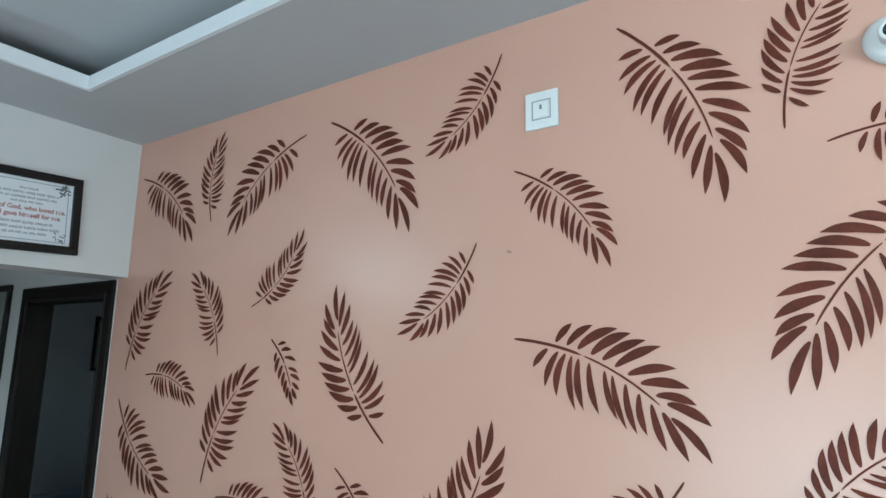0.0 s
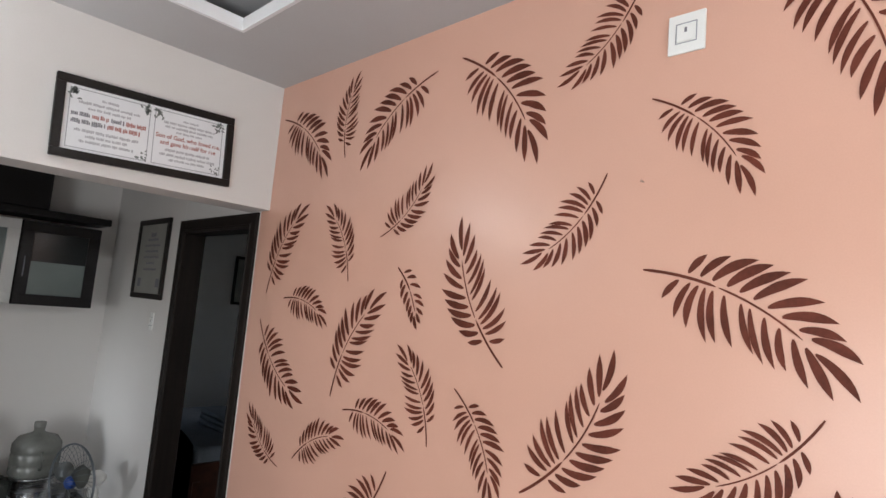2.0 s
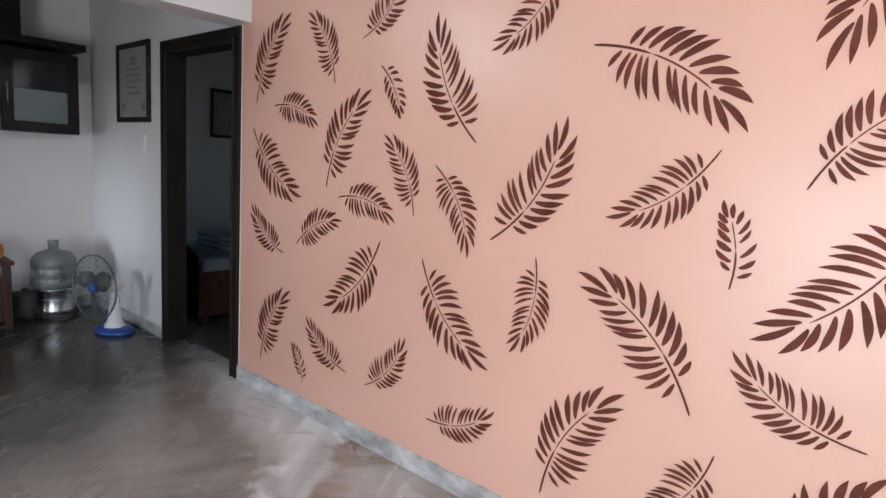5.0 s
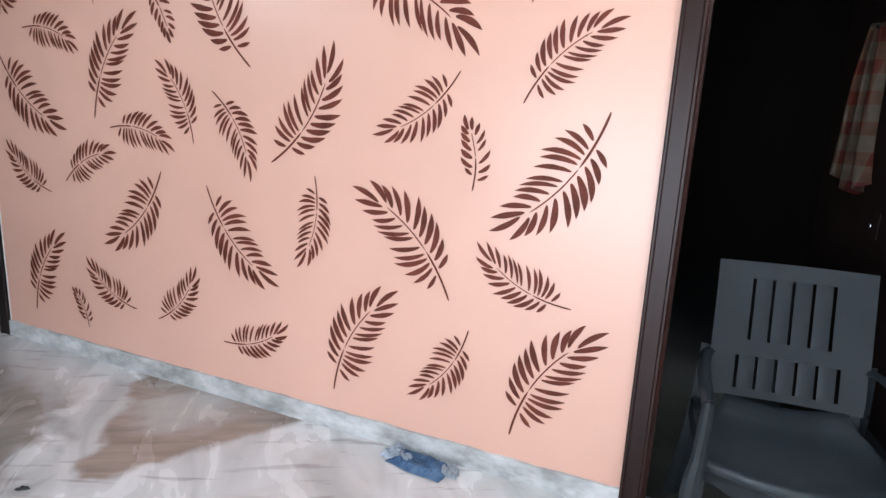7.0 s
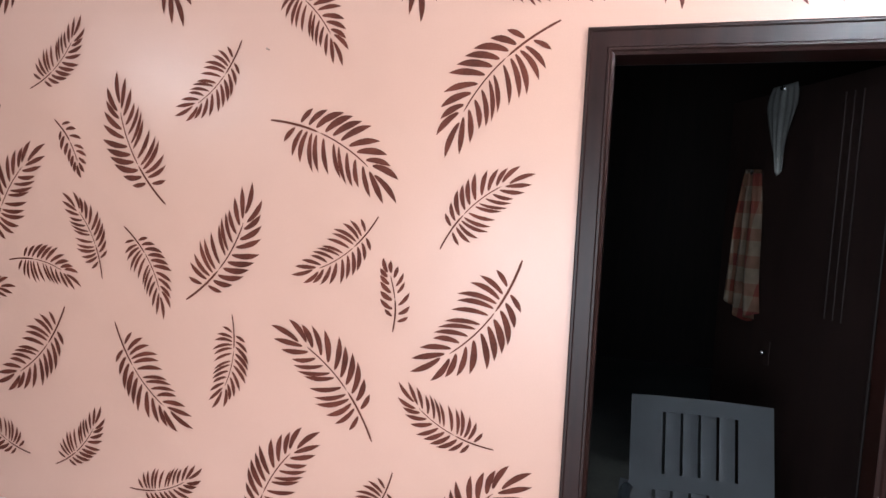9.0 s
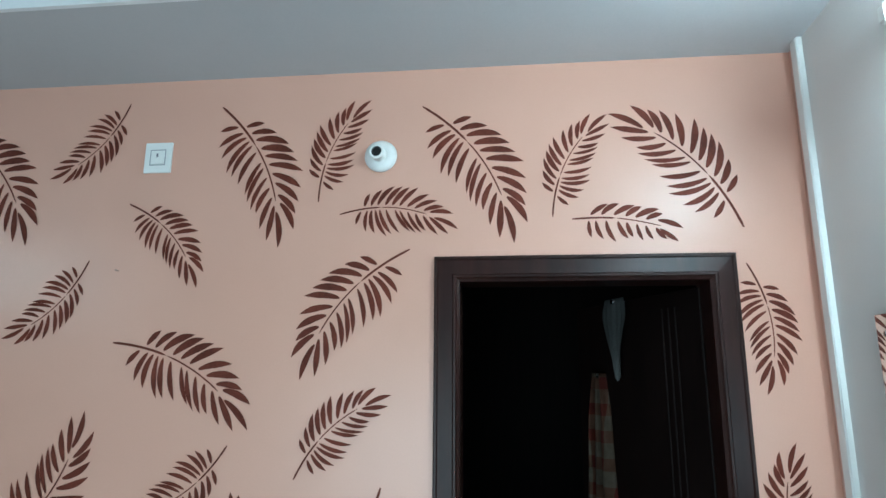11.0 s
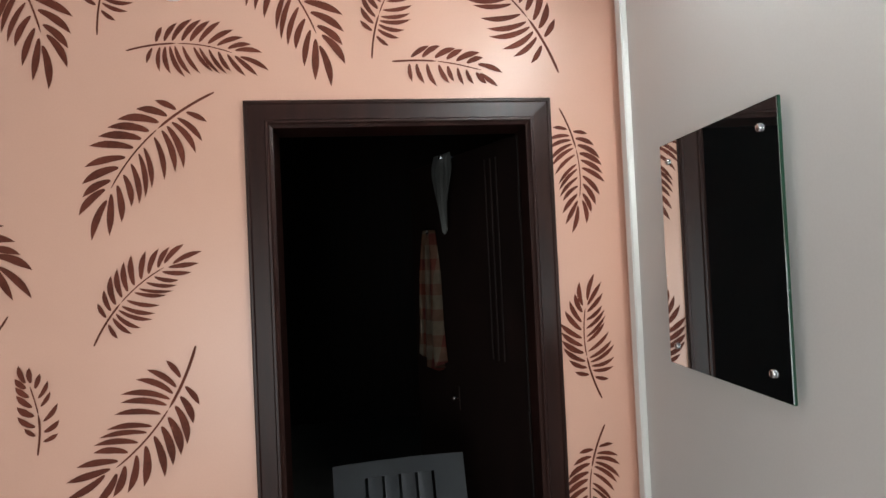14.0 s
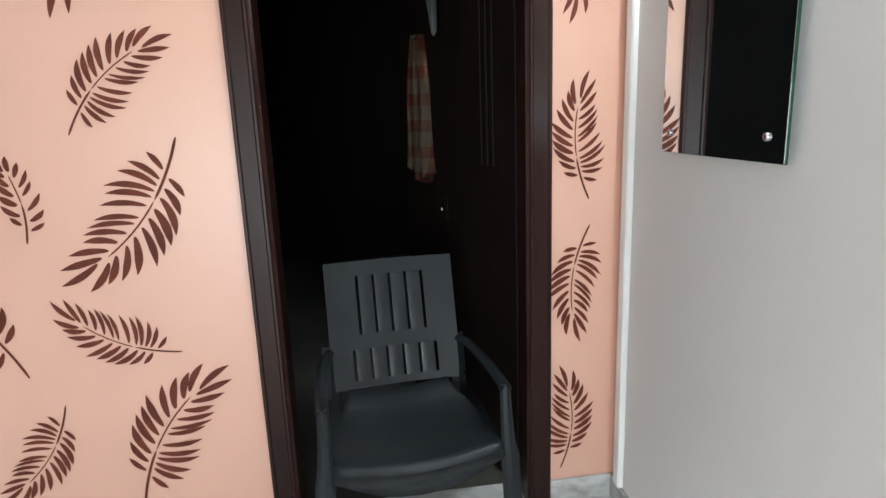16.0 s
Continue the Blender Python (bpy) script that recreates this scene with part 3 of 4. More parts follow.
leaf(2.092, 1.058, 0.394, -102.8, 1)
leaf(2.689, 0.648, 0.572, 137.6, -1)
leaf(2.755, 1.060, 0.254, 93.5, 1)
leaf(3.200, 1.347, 0.562, -131.6, 1)
leaf(2.916, 1.364, 0.409, 40.4, 1)
leaf(3.138, 0.692, 0.401, 151.5, 1)
leaf(2.194, 0.176, 0.554, 58.9, 1)
leaf(2.774, 0.547, 0.392, -127.7, 1)
leaf(2.958, 0.179, 0.552, 55.5, 1)
leaf(2.209, 2.684, 0.407, -135.1, 1)
leaf(2.572, 2.656, 0.586, -65.5, 1)
leaf(2.953, 2.283, 0.415, 64.7, 1)
leaf(3.032, 2.236, 0.415, -8.3, 1)
leaf(3.280, 2.109, 0.564, -129.7, -1)
leaf(3.317, 2.626, 0.590, -57.9, 1)
leaf(3.760, 2.212, 0.407, 61.7, 1)
leaf(3.823, 2.203, 0.355, -5.7, 1)
leaf(4.364, 2.165, 0.575, 135.0, -1)
leaf(4.360, 2.048, 0.408, -86.7, 1)
leaf(4.456, 1.099, 0.404, 90.8, 1)
leaf(4.461, 1.013, 0.408, -93.7, -1)
leaf(4.367, 0.128, 0.396, 91.1, -1)

# ---- things on the north wall ----


def switch_plate(x, z, w, h, label):
    t = thing("switch_plate", label, "switch", Matrix.Translation((x, 0, z)), "switch plates")
    part("plate", boxed(-w / 2, w / 2, -0.009, 0, -h / 2, h / 2, 0.003, 2), WHITEPLASTIC, t)
    bm = bmesh.new()
    a = 0.03
    for q in ((-a, a, a - 0.003, a), (-a, a, -a, -a + 0.003), (-a, -a + 0.003, -a + 0.003, a - 0.003), (a - 0.003, a, -a + 0.003, a - 0.003)):
        box(bm, q[0], q[1], -0.0098, -0.009, q[2], q[3])
    part("groove", bm, LINE, t, "grey groove round the rocker")
    part("rocker", boxed(-0.026, 0.026, -0.013, -0.009, -0.026, 0.026, 0.002), WHITEPLASTIC, t)
    part("indicator", boxed(-0.0035, 0.0035, -0.0138, -0.013, 0.0, 0.014), INK, t)
    return t


switch_plate(2.343, 2.465, 0.104, 0.116, "white square switch plate on the salmon wall")

t = thing("bulb_holder", "white round batten bulb holder without a bulb", "bulb holder", Matrix.Translation((3.172, 0, 2.443)) @ Matrix.Rotation(radians(90), 4, "X"))
part("rose", lathe([(0, 0), (0.056, 0), (0.058, 0.006), (0.055, 0.013), (0.045, 0.021), (0.032, 0.026), (0.0, 0.026)], 40), WHITEPLASTIC, t, smooth=True)
droop = Matrix.Rotation(radians(-5), 4, "Y")
socket = part("socket", lathe([(0.03, 0.018), (0.026, 0.03), (0.025, 0.05), (0.027, 0.053), (0.027, 0.058), (0.024, 0.06), (0.0185, 0.06), (0.0185, 0.036), (0, 0.036)], 32, droop), WHITEPLASTIC, t, smooth=True)
part("contact", lathe([(0, 0.041), (0.0182, 0.041), (0.0182, 0.057), (0.0145, 0.057), (0.0145, 0.043), (0, 0.043)], 24, droop), DARKPLASTIC, socket, "dark brass-lined socket hole")

t = thing("wall_nail", "small bare nail in the salmon wall", "nail")
part("shank", lathe([(0, 0), (0.0017, 0), (0.0017, 0.014), (0.004, 0.0145), (0.004, 0.0165), (0, 0.017)], 10, Matrix.Translation((2.236, 0, 2.048)) @ Matrix.Rotation(radians(90), 4, "X")), RUST, t)

# ---- things on the east wall ----
t = thing("cable_trunking", "white plastic cable trunking running up the corner", "trunking", EAST)
part("channel", boxed(-0.018, 0, -0.1, -0.055, 0.085, TOP, 0.002), WHITEPLASTIC, t)
part("cover", boxed(-0.0205, -0.0178, -0.097, -0.058, 0.087, TOP - 0.002, 0.001), WHITEPLASTIC, t)

t = thing("wall_mirror", "frameless mirror on four chrome studs, green glass edge", "mirror", EAST)
my0, my1, mz0, mz1, mx = -0.832, -0.336, 1.266, 1.852, -0.026
glass = part("glass", boxed(mx + 0.0005, mx + 0.006, my0, my1, mz0, mz1), GREENEDGE, t, "green-edged plate glass")
part("silvering", boxed(mx - 0.0012, mx + 0.0005, my0 + 0.0015, my1 - 0.0015, mz0 + 0.0015, mz1 - 0.0015), MIRROR, t, "clear reflecting face")
for y in (my0 + 0.055, my1 - 0.045):
    for z in (mz0 + 0.05, mz1 - 0.05):
        m = Matrix.Translation((0, y, z)) @ Matrix.Rotation(radians(-90), 4, "Y")
        part("stud", lathe([(0, 0), (0.008, 0), (0.006, 0.028), (0.0085, 0.0283), (0.0085, 0.031), (0.006, 0.0335), (0, 0.034)], 20, m), CHROME, t, "domed chrome stud", smooth=True)


def tube_light(m, y0, y1, z, glow, label):
    t = thing("tube_light", label, "light", m, "tube lights")
    part("batten", boxed(-0.028, 0, y0, y1, z - 0.02, z + 0.02, 0.004), WHITEPLASTIC, t)
    part("tube", tube(bmesh.new(), [(-0.05, y0 + 0.03, z), (-0.05, y1 - 0.03, z)], 0.014, 16), glow, t, "glowing white tube")
    for y in (y0 + 0.015, y1 - 0.015):
        part("end_cap", boxed(-0.068, -0.004, y - 0.015, y + 0.015, z - 0.022, z + 0.022, 0.004), WHITEPLASTIC, t)


tube_light(EAST, -1.82, -0.60, 2.52, TUBE, "lit white batten tube light on the side wall")
tube_light(Matrix.Translation((0.145, 0, 0)) @ Matrix.Rotation(radians(180), 4, "Z"), 1.45, 2.67, 2.33, OLDTUBE, "lit white batten tube light on the beam")

# ---- framed texts ----


def bars(bm, rows, x0, x1, z_top, height, y):
    """Rows of short bars for writing that cannot be read."""
    for k, (fill, size) in enumerate(rows):
        z = z_top - height * k / len(rows)
        h = height / len(rows) * size
        mid, half = (x0 + x1) / 2, (x1 - x0) / 2 * fill
        x, left = mid - half, rnd.randint(3, 8)
        while x < mid + half - 0.006:
            w = rnd.uniform(0.0035, 0.007)
            up, low = rnd.choice((0, 0, 0.25)), rnd.choice((0, 0, 0, -0.2))
            box(bm, x, x + w, y - 0.0006, y, z - h * (1 - low), z - h * up)
            left -= 1
            x += w + (0.0014 if left else 0.006)
            left = left or rnd.randint(3, 8)


def frame_bars(t, w, h, bar, deep, mat):
    for x0, x1, z0, z1 in ((-w / 2, w / 2, h / 2 - bar, h / 2), (-w / 2, w / 2, -h / 2, -h / 2 + bar), (-w / 2, -w / 2 + bar, -h / 2 + bar, h / 2 - bar), (w / 2 - bar, w / 2, -h / 2 + bar, h / 2 - bar)):
        part("frame_bar", boxed(x0, x1, -deep, 0, z0, z1, 0.004, 2), mat, t)


def writing(text, size, x, z, y, mat, parent, stretch=1.0):
    """A line of raised lettering, centred at x."""
    cu = bpy.data.curves.new("lettering", "FONT")
    cu.body, cu.size, cu.align_x, cu.extrude, cu.offset = text, size, "CENTER", 0.0003, 0.0007
    cu.materials.append(mat)
    ob = new("lettering", cu)
    ob.parent = parent
    ob.matrix_local = Matrix.Translation((x, y, z)) @ Matrix.Rotation(radians(90), 4, "X") @ Matrix.Diagonal((stretch, 1, 1, 1))
    return ob


# the text frame hangs on the beam's face, which looks east
t = thing("framed_text", "wide black frame with two printed text panels on the beam", "picture frame", Matrix.Translation((0.145, -0.644, 2.324)) @ Matrix.Rotation(radians(90), 4, "Z") @ Matrix.Rotation(radians(-2.2), 4, "Y"))
W, HH = 0.775, 0.352
part("backing", boxed(-W / 2 + 0.01, W / 2 - 0.01, -0.012, 0, -HH / 2 + 0.01, HH / 2 - 0.01), PAPER, t, "white printed sheet")
frame_bars(t, W, HH, 0.036, 0.026, BLACKFRAME)
bm = bmesh.new()
for cx in (-0.172, 0.172):
    a, c = 0.162, 0.128
    for q in ((cx - a, cx + a, c - 0.003, c), (cx - a, cx + a, -c, -c + 0.003), (cx - a, cx - a + 0.003, -c + 0.003, c - 0.003), (cx + a - 0.003, cx + a, -c + 0.003, c - 0.003)):
        box(bm, q[0], q[1], -0.0128, -0.012, q[2], q[3])
tagged(part("printed_border", bm, LINE, t, "thin grey printed borders"), kind="stuff")
bm = bmesh.new()
for cx in (-0.172, 0.172):
    for sx, sz, size in ((-1, 1, 1.0), (1, 1, 1.0), (1, -1, 0.7)):
        for k in range(14):
            px, pz = cx + sx * (0.152 - 0.018 * rnd.random() * (k % 3)), sz * (0.119 - 0.014 * rnd.random() * (k % 4))
            blade(bm, (px, pz), rnd.uniform(0, 6.28), 0.02 * size, 0.008 * size, 0.08)
for v in bm.verts:
    v.co.y = -0.0131
tagged(part("printed_sprig", bm, SPRIGINK, t, "grey-green printed corner sprigs"), kind="stuff")
bm = bmesh.new()
bars(bm, [(0.25, 0.45), (0.85, 0.5), (0.6, 0.5)], -0.32, -0.03, 0.1, 0.066, -0.012)
bars(bm, [(0.9, 0.5), (0.6, 0.5), (0.75, 0.45)], -0.32, -0.03, -0.042, 0.07, -0.012)
bars(bm, [(0.25, 0.45), (0.85, 0.5), (0.8, 0.5), (0.45, 0.5)], 0.03, 0.32, 0.1, 0.078, -0.012)
bars(bm, [(0.75, 0.5), (0.9, 0.5), (0.6, 0.45)], 0.03, 0.32, -0.048, 0.068, -0.012)
tagged(part("print", bm, FAINT, t, "small grey print"), kind="stuff")
bm = bmesh.new()
bars(bm, [(0.95, 0.62)], -0.325, -0.245, 0.03, 0.029, -0.012)
bars(bm, [(0.95, 0.62)], -0.17, -0.11, 0.03, 0.029, -0.012)
bars(bm, [(0.95, 0.62)], -0.325, -0.185, -0.002, 0.029, -0.012)
tagged(part("bold_print", bm, INK, t, "bold blue-grey print"), kind="stuff")
bm = bmesh.new()
bars(bm, [(0.95, 0.62)], -0.245, -0.17, 0.03, 0.029, -0.012)
bars(bm, [(0.95, 0.62)], -0.11, -0.02, 0.03, 0.029, -0.012)
bars(bm, [(0.95, 0.62)], -0.185, -0.04, -0.002, 0.029, -0.012)
tagged(part("red_print", bm, RED, t, "bold reddish print"), kind="stuff")
writing("Son of God, who loved me,", 0.0275, 0.174, 0.0, -0.0125, RED, t, 1.0)
writing("and gave himself for me", 0.0275, 0.174, -0.03, -0.0125, RED, t, 1.0)

t = thing("framed_certificate", "dark framed certificate on the white dining wall", "picture frame", Matrix.Translation((-1.43, 0, 1.835)))
part("backing", boxed(-0.27, 0.27, -0.01, 0, -0.27, 0.27), DIM, t, "yellowed certificate sheet")
frame_bars(t, 0.57, 0.57, 0.038, 0.022, BLACKFRAME)
bm = bmesh.new()
bars(bm, [(0.25, 0.7), (0.5, 0.4), (0.7, 0.35), (0.6, 0.35), (0.7, 0.35), (0.4, 0.35), (0.6, 0.35)], -0.2, 0.2, 0.19, 0.3, -0.01)
for q in (-0.17, 0.17):
    box(bm, q - 0.03, q + 0.03, -0.0106, -0.01, -0.2, -0.14)
tagged(part("print", bm, INK, t, "faded print and seals"), kind="stuff")

switch_plate(-1.27, 1.40, 0.05, 0.12, "small white switch plate on the dining wall")

t = thing("framed_picture", "dark framed picture on the bedroom wall", "picture frame", Matrix.Translation((-3.0, 1.62, 1.79)) @ Matrix.Rotation(radians(90), 4, "Z"))
part("backing", boxed(-0.21, 0.21, -0.01, 0, -0.24, 0.24), DIM, t, "pale faded print")
frame_bars(t, 0.44, 0.52, 0.03, 0.022, BLACKFRAME)
bm = bmesh.new()
bars(bm, [(0.5, 0.4), (0.8, 0.35), (0.7, 0.35), (0.8, 0.35)], -0.15, 0.15, 0.13, 0.22, -0.01)
tagged(part("print", bm, FAINT, t), kind="stuff")

# ---- store room doorway: open door leaf, cloths, chair ----
hinge = Matrix.Translation((FX1 - 0.09, 0.09, 0)) @ Matrix.Rotation(radians(113), 4, "Z")
t = thing("open_door", "dark brown wooden door standing open into the unlit room", "door", hinge)
part("door_leaf", boxed(0.0, 0.80, -0.035, 0.0, 0.012, 1.985, 0.003), SHADEWOOD, t)
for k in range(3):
    part("bead", boxed(0.12 + 0.035 * k, 0.128 + 0.035 * k, 0.0, 0.006, 1.2, 1.93, 0.002), SHADEWOOD, t, "thin raised bead")
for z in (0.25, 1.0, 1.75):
    part("hinge", tube(bmesh.new(), [(-0.004, 0.004, z - 0.05), (-0.004, 0.004, z + 0.05)], 0.006, 10), SHADEWOOD, t)
plate = part("latch_plate", boxed(0.44, 0.475, 0.0, 0.004, 0.97, 1.06, 0.001), SHADEWOOD, t)
part("latch_stud", lathe([(0, 0), (0.006, 0), (0.006, 0.012), (0.009, 0.014), (0.008, 0.02), (0, 0.022)], 20, Matrix.Translation((0.458, 0.004, 1.015)) @ Matrix.Rotation(radians(-90), 4, "X")), CHROME, plate, "small bright latch stud", smooth=True)


def hanging_cloth(name, label, category, m, top, length, w_top, w_low, mat, folds, point=0.0, slim=0.0, deep=1.0):
    """A cloth gathered at its peg and falling in folds."""
    t = thing(name, label, category, m)
    bm = bmesh.new()
    nu, nv = 26, 28
    grid = []
    for j in range(nv + 1):
        f = j / nv
        w = (w_top + (w_low - w_top) * f ** 0.8) * (1 - slim * max(0.0, 1 - f / 0.3) ** 1.5)
        row = []
        for i in range(nu + 1):
            u = i / nu - 0.5
            wave = deep * (math.sin(u * folds * 6.283 + 1.2 * f) * 0.016 * (0.5 + f) + 0.006 * math.sin(u * 31 + f * 5))
            drop = point * (0.5 - abs(u + 0.12)) * f
            row.append(bm.verts.new((u * w + 0.018 * math.sin(3 * f), 0.03 + wave, top - length * f - drop)))
        grid.append(row)
    for a, b in zip(grid, grid[1:]):
        for i in range(nu):
            bm.faces.new((a[i], a[i + 1], b[i + 1], b[i]))
    bmesh.ops.solidify(bm, geom=bm.faces[:], thickness=0.003)
    part("cloth", bm, mat, t, smooth=True)
    part("peg", lathe([(0, -0.04), (0.006, -0.04), (0.006, 0.03), (0.011, 0.034), (0.009, 0.042), (0, 0.044)], 12, Matrix.Translation((0, 0.0, top - 0.012)) @ Matrix.Rotation(radians(-90), 4, "X")), STEEL, t)
    return t


place = hinge @ Matrix.Translation((0.585, 0.0, 0.0))
hanging_cloth("checked_towel", "orange and cream checked towel hanging on the open door", "towel", place, 1.70, 0.53, 0.05, 0.185, TOWEL, 2.6, 0.12, 0.0, 1.35)
hanging_cloth("grey_cap_cloth", "pale grey cloth bag hung above the towel", "cloth bag", hinge @ Matrix.Translation((0.42, 0.02, 0.0)), 1.99, 0.29, 0.24, 0.03, GREYCLOTH, 1.2, 0.06, 0.45, 0.3)


def slab(bm, pts, thick, normal):
    """A bent sheet from rows of points, given thickness."""
    rows = [[bm.verts.new(p) for p in r] for r in pts]
    faces = []
    for a, b in zip(rows, rows[1:]):
        for i in range(len(a) - 1):
            faces.append(bm.faces.new((a[i], a[i + 1], b[i + 1], b[i])))
    bmesh.ops.solidify(bm, geom=faces, thickness=thick)


def plastic_chair(m):
    """A moulded armchair: slotted back, dished seat with a raised rear lip, arms that end on upright front posts."""
    t = thing("plastic_armchair", "dark grey moulded plastic armchair in the doorway", "chair", m)

    def back_at(u, z):
        # the back leans away and curves slightly round the sitter
        return (u, 0.14 + (z - 0.625) * 0.286 - 0.016 * (u / 0.22) ** 2, z)

    def plate(u0, u1, z0, z1, name, n=4, bulge=0.0, thick=0.012):
        bm = bmesh.new()
        rows = [[Vector(back_at(u0 + (u1 - u0) * i / n, z0 + (z1 - z0) * j / 5)) for i in range(n + 1)] for j in range(6)]
        for row in rows:
            for i, p in enumerate(row):
                p.y -= bulge * (1 - (2 * i / n - 1) ** 2)
        slab(bm, rows, thick, None)
        bmesh.ops.bevel(bm, geom=[e for e in bm.edges if e.calc_face_angle(0) > 1.2], offset=0.003, segments=2, affect="EDGES", profile=0.5)
        part(name, bm, PLASTIC, t)

    plate(-0.222, 0.222, 0.853, 0.903, "top_rail", 12, 0.0, 0.018)
    plate(-0.222, 0.222, 0.612, 0.66, "middle_rail", 12)
    plate(-0.214, 0.214, 0.487, 0.512, "lower_rail", 12)
    for s in (-1, 1):
        plate(min(s * 0.118, s * 0.222), max(s * 0.118, s * 0.222), 0.66, 0.853, "back_panel")
        plate(min(s * 0.147, s * 0.217), max(s * 0.147, s * 0.217), 0.512, 0.612, "back_panel")
    for k in range(4):
        c = -0.0845 + 0.0563 * k
        plate(c - 0.0235, c + 0.0235, 0.66, 0.853, "back_slat", 6, 0.0018)
    for k in range(5):
        c = -0.1126 + 0.0563 * k
        plate(c - 0.0235, c + 0.0235, 0.512, 0.612, "back_slat", 6, 0.0018)
    # seat: the lip rises at the rear, the pan dips, the front edge rolls over
    bm = bmesh.new()
    rows = ((0.105, 0.468, 0.165), (0.085, 0.47, 0.168), (0.06, 0.46, 0.175), (0.03, 0.44, 0.19), (0.0, 0.424, 0.215), (-0.06, 0.412, 0.232), (-0.13, 0.408, 0.238), (-0.2, 0.412, 0.242), (-0.25, 0.416, 0.245), (-0.275, 0.41, 0.247), (-0.288, 0.395, 0.248))
    slab(bm, [[(u * w, y - 0.018 * (1 - u * u) * (y < -0.2), z + 0.022 * u * u) for u in (-1, -0.9, -0.75, -0.5, -0.25, 0, 0.25, 0.5, 0.75, 0.9, 1)] for y, z, w in rows], 0.01, None)
    part("seat", bm, PLASTIC, t, smooth=True)
    bm = bmesh.new()
    slab(bm, [[(u * 0.25, -0.289 - 0.018 * (1 - u * u), z + 0.022 * u * u + (0.05 * u * u if z < 0.36 else 0)) for u in (-1, -0.8, -0.55, -0.3, 0, 0.3, 0.55, 0.8, 1)] for z in (0.395, 0.365, 0.325)], 0.012, None)
    part("apron", bm, PLASTIC, t, smooth=True)
    for s in (-1, 1):
        # arm: a slim rounded bar from the side of the back to the top of the front post
        bm = bmesh.new()
        path = [(0.226, 0.125, 0.628), (0.24, 0.08, 0.63), (0.252, 0.0, 0.628), (0.26, -0.1, 0.624), (0.263, -0.2, 0.62), (0.262, -0.262, 0.616), (0.262, -0.278, 0.608)]
        slab(bm, [[(s * (x + w), y, z - 40 * w * w) for w in (-0.019, -0.01, 0.0, 0.01, 0.019)] for x, y, z in path], 0.014, None)
        part("armrest", bm, PLASTIC, t, smooth=True)
        bm = bmesh.new()
        slab(bm, [[(s * (x + w * k), y + 0.012 * k * k, z) for k in (-1, -0.6, 0, 0.6, 1)] for x, y, z, w in ((0.262, -0.274, 0.612, 0.013), (0.262, -0.279, 0.6, 0.016), (0.264, -0.283, 0.52, 0.018), (0.267, -0.286, 0.44, 0.021), (0.272, -0.289, 0.38, 0.028), (0.28, -0.292, 0.2, 0.03), (0.29, -0.305, 0.0, 0.028))], 0.022, None)
        bmesh.ops.bevel(bm, geom=[e for e in bm.edges if e.calc_face_angle(0) > 1.2], offset=0.004, segments=2, affect="EDGES", profile=0.5)
        part("front_leg", bm, PLASTIC, t)
        bm = bmesh.new()
        slab(bm, [[(s * (x - 0.026 * k), y + 0.012 * (k * k), z) for k in (-1, 0, 1)] for x, y, z in ((0.222, 0.14, 0.628), (0.228, 0.14, 0.44), (0.245, 0.19, 0.2), (0.265, 0.25, 0.0))], 0.022, None)
        part("back_leg", bm, PLASTIC, t)
        bm = bmesh.new()
        slab(bm, [[(s * 0.256, y, z) for y in (-0.27, -0.1, 0.05, 0.15)] for z in (0.43, 0.37)], 0.012, None)
        part("side_rail", bm, PLASTIC, t)
    return t


plastic_chair(Matrix.Translation((3.815, -0.035, 0)) @ Matrix.Rotation(radians(5), 4, "Z"))

# ---- blue packet on the floor by the skirting ----


def crumpled(x0, x1, y0, y1, base, lift, seed, skew=0.0):
    """A creased film lying on the floor, with sharp random folds."""
    bm = bmesh.new()
    nx, ny = 22, 12
    rows = []
    for i in range(nx + 1):
        u = i / nx
        row = []
        for j in range(ny + 1):
            v = j / ny
            edge = min(1, min(u, 1 - u, v, 1 - v) * 6)
            crease = abs(noise.noise((seed + u * 5, v * 4, seed))) + 0.5 * abs(noise.noise((u * 11, seed + v * 9, 2.0)))
            row.append(bm.verts.new((x0 + (x1 - x0) * u + skew * v + 0.006 * noise.noise((v * 4, u, seed)), y0 + (y1 - y0) * v + 0.01 * noise.noise((u * 3, seed, v)), base + lift * edge * (0.35 + 1.3 * crease))))
        rows.append(row)
    for a, b in zip(rows, rows[1:]):
        for j in range(ny):
            bm.faces.new((a[j], a[j + 1], b[j + 1], b[j]))
    bmesh.ops.solidify(bm, geom=bm.faces[:], thickness=0.0025)
    return bm


t = thing("plastic_packet", "crumpled blue and white plastic packet on the marble floor", "packet", Matrix.Translation((2.64, -0.082, 0)) @ Matrix.Rotation(radians(-6), 4, "Z"))
part("wrapper", crumpled(-0.125, 0.12, -0.062, 0.06, 0.004, 0.02, 1.3), PACKBLUE, t, "blue crinkled wrapper")
part("wrapper_end", crumpled(-0.165, -0.105, -0.035, 0.065, 0.004, 0.024, 4.1, 0.02), PACKPALE, t, "pale torn end of the wrapper")
part("white_panel", crumpled(-0.1, -0.005, -0.03, 0.022, 0.015, 0.016, 7.7, -0.05), PACKPALE, t, "white printed panel")
part("cellophane", crumpled(0.085, 0.165, -0.015, 0.06, 0.004, 0.02, 2.6, -0.02), PACKFILM, t, "crinkled clear film end")

t = thing("dirt_crumb", "small dark crumb lying on the marble floor", "crumb", Matrix.Translation((1.51, -0.85, 0)) @ Matrix.Rotation(radians(35), 4, "Z"))
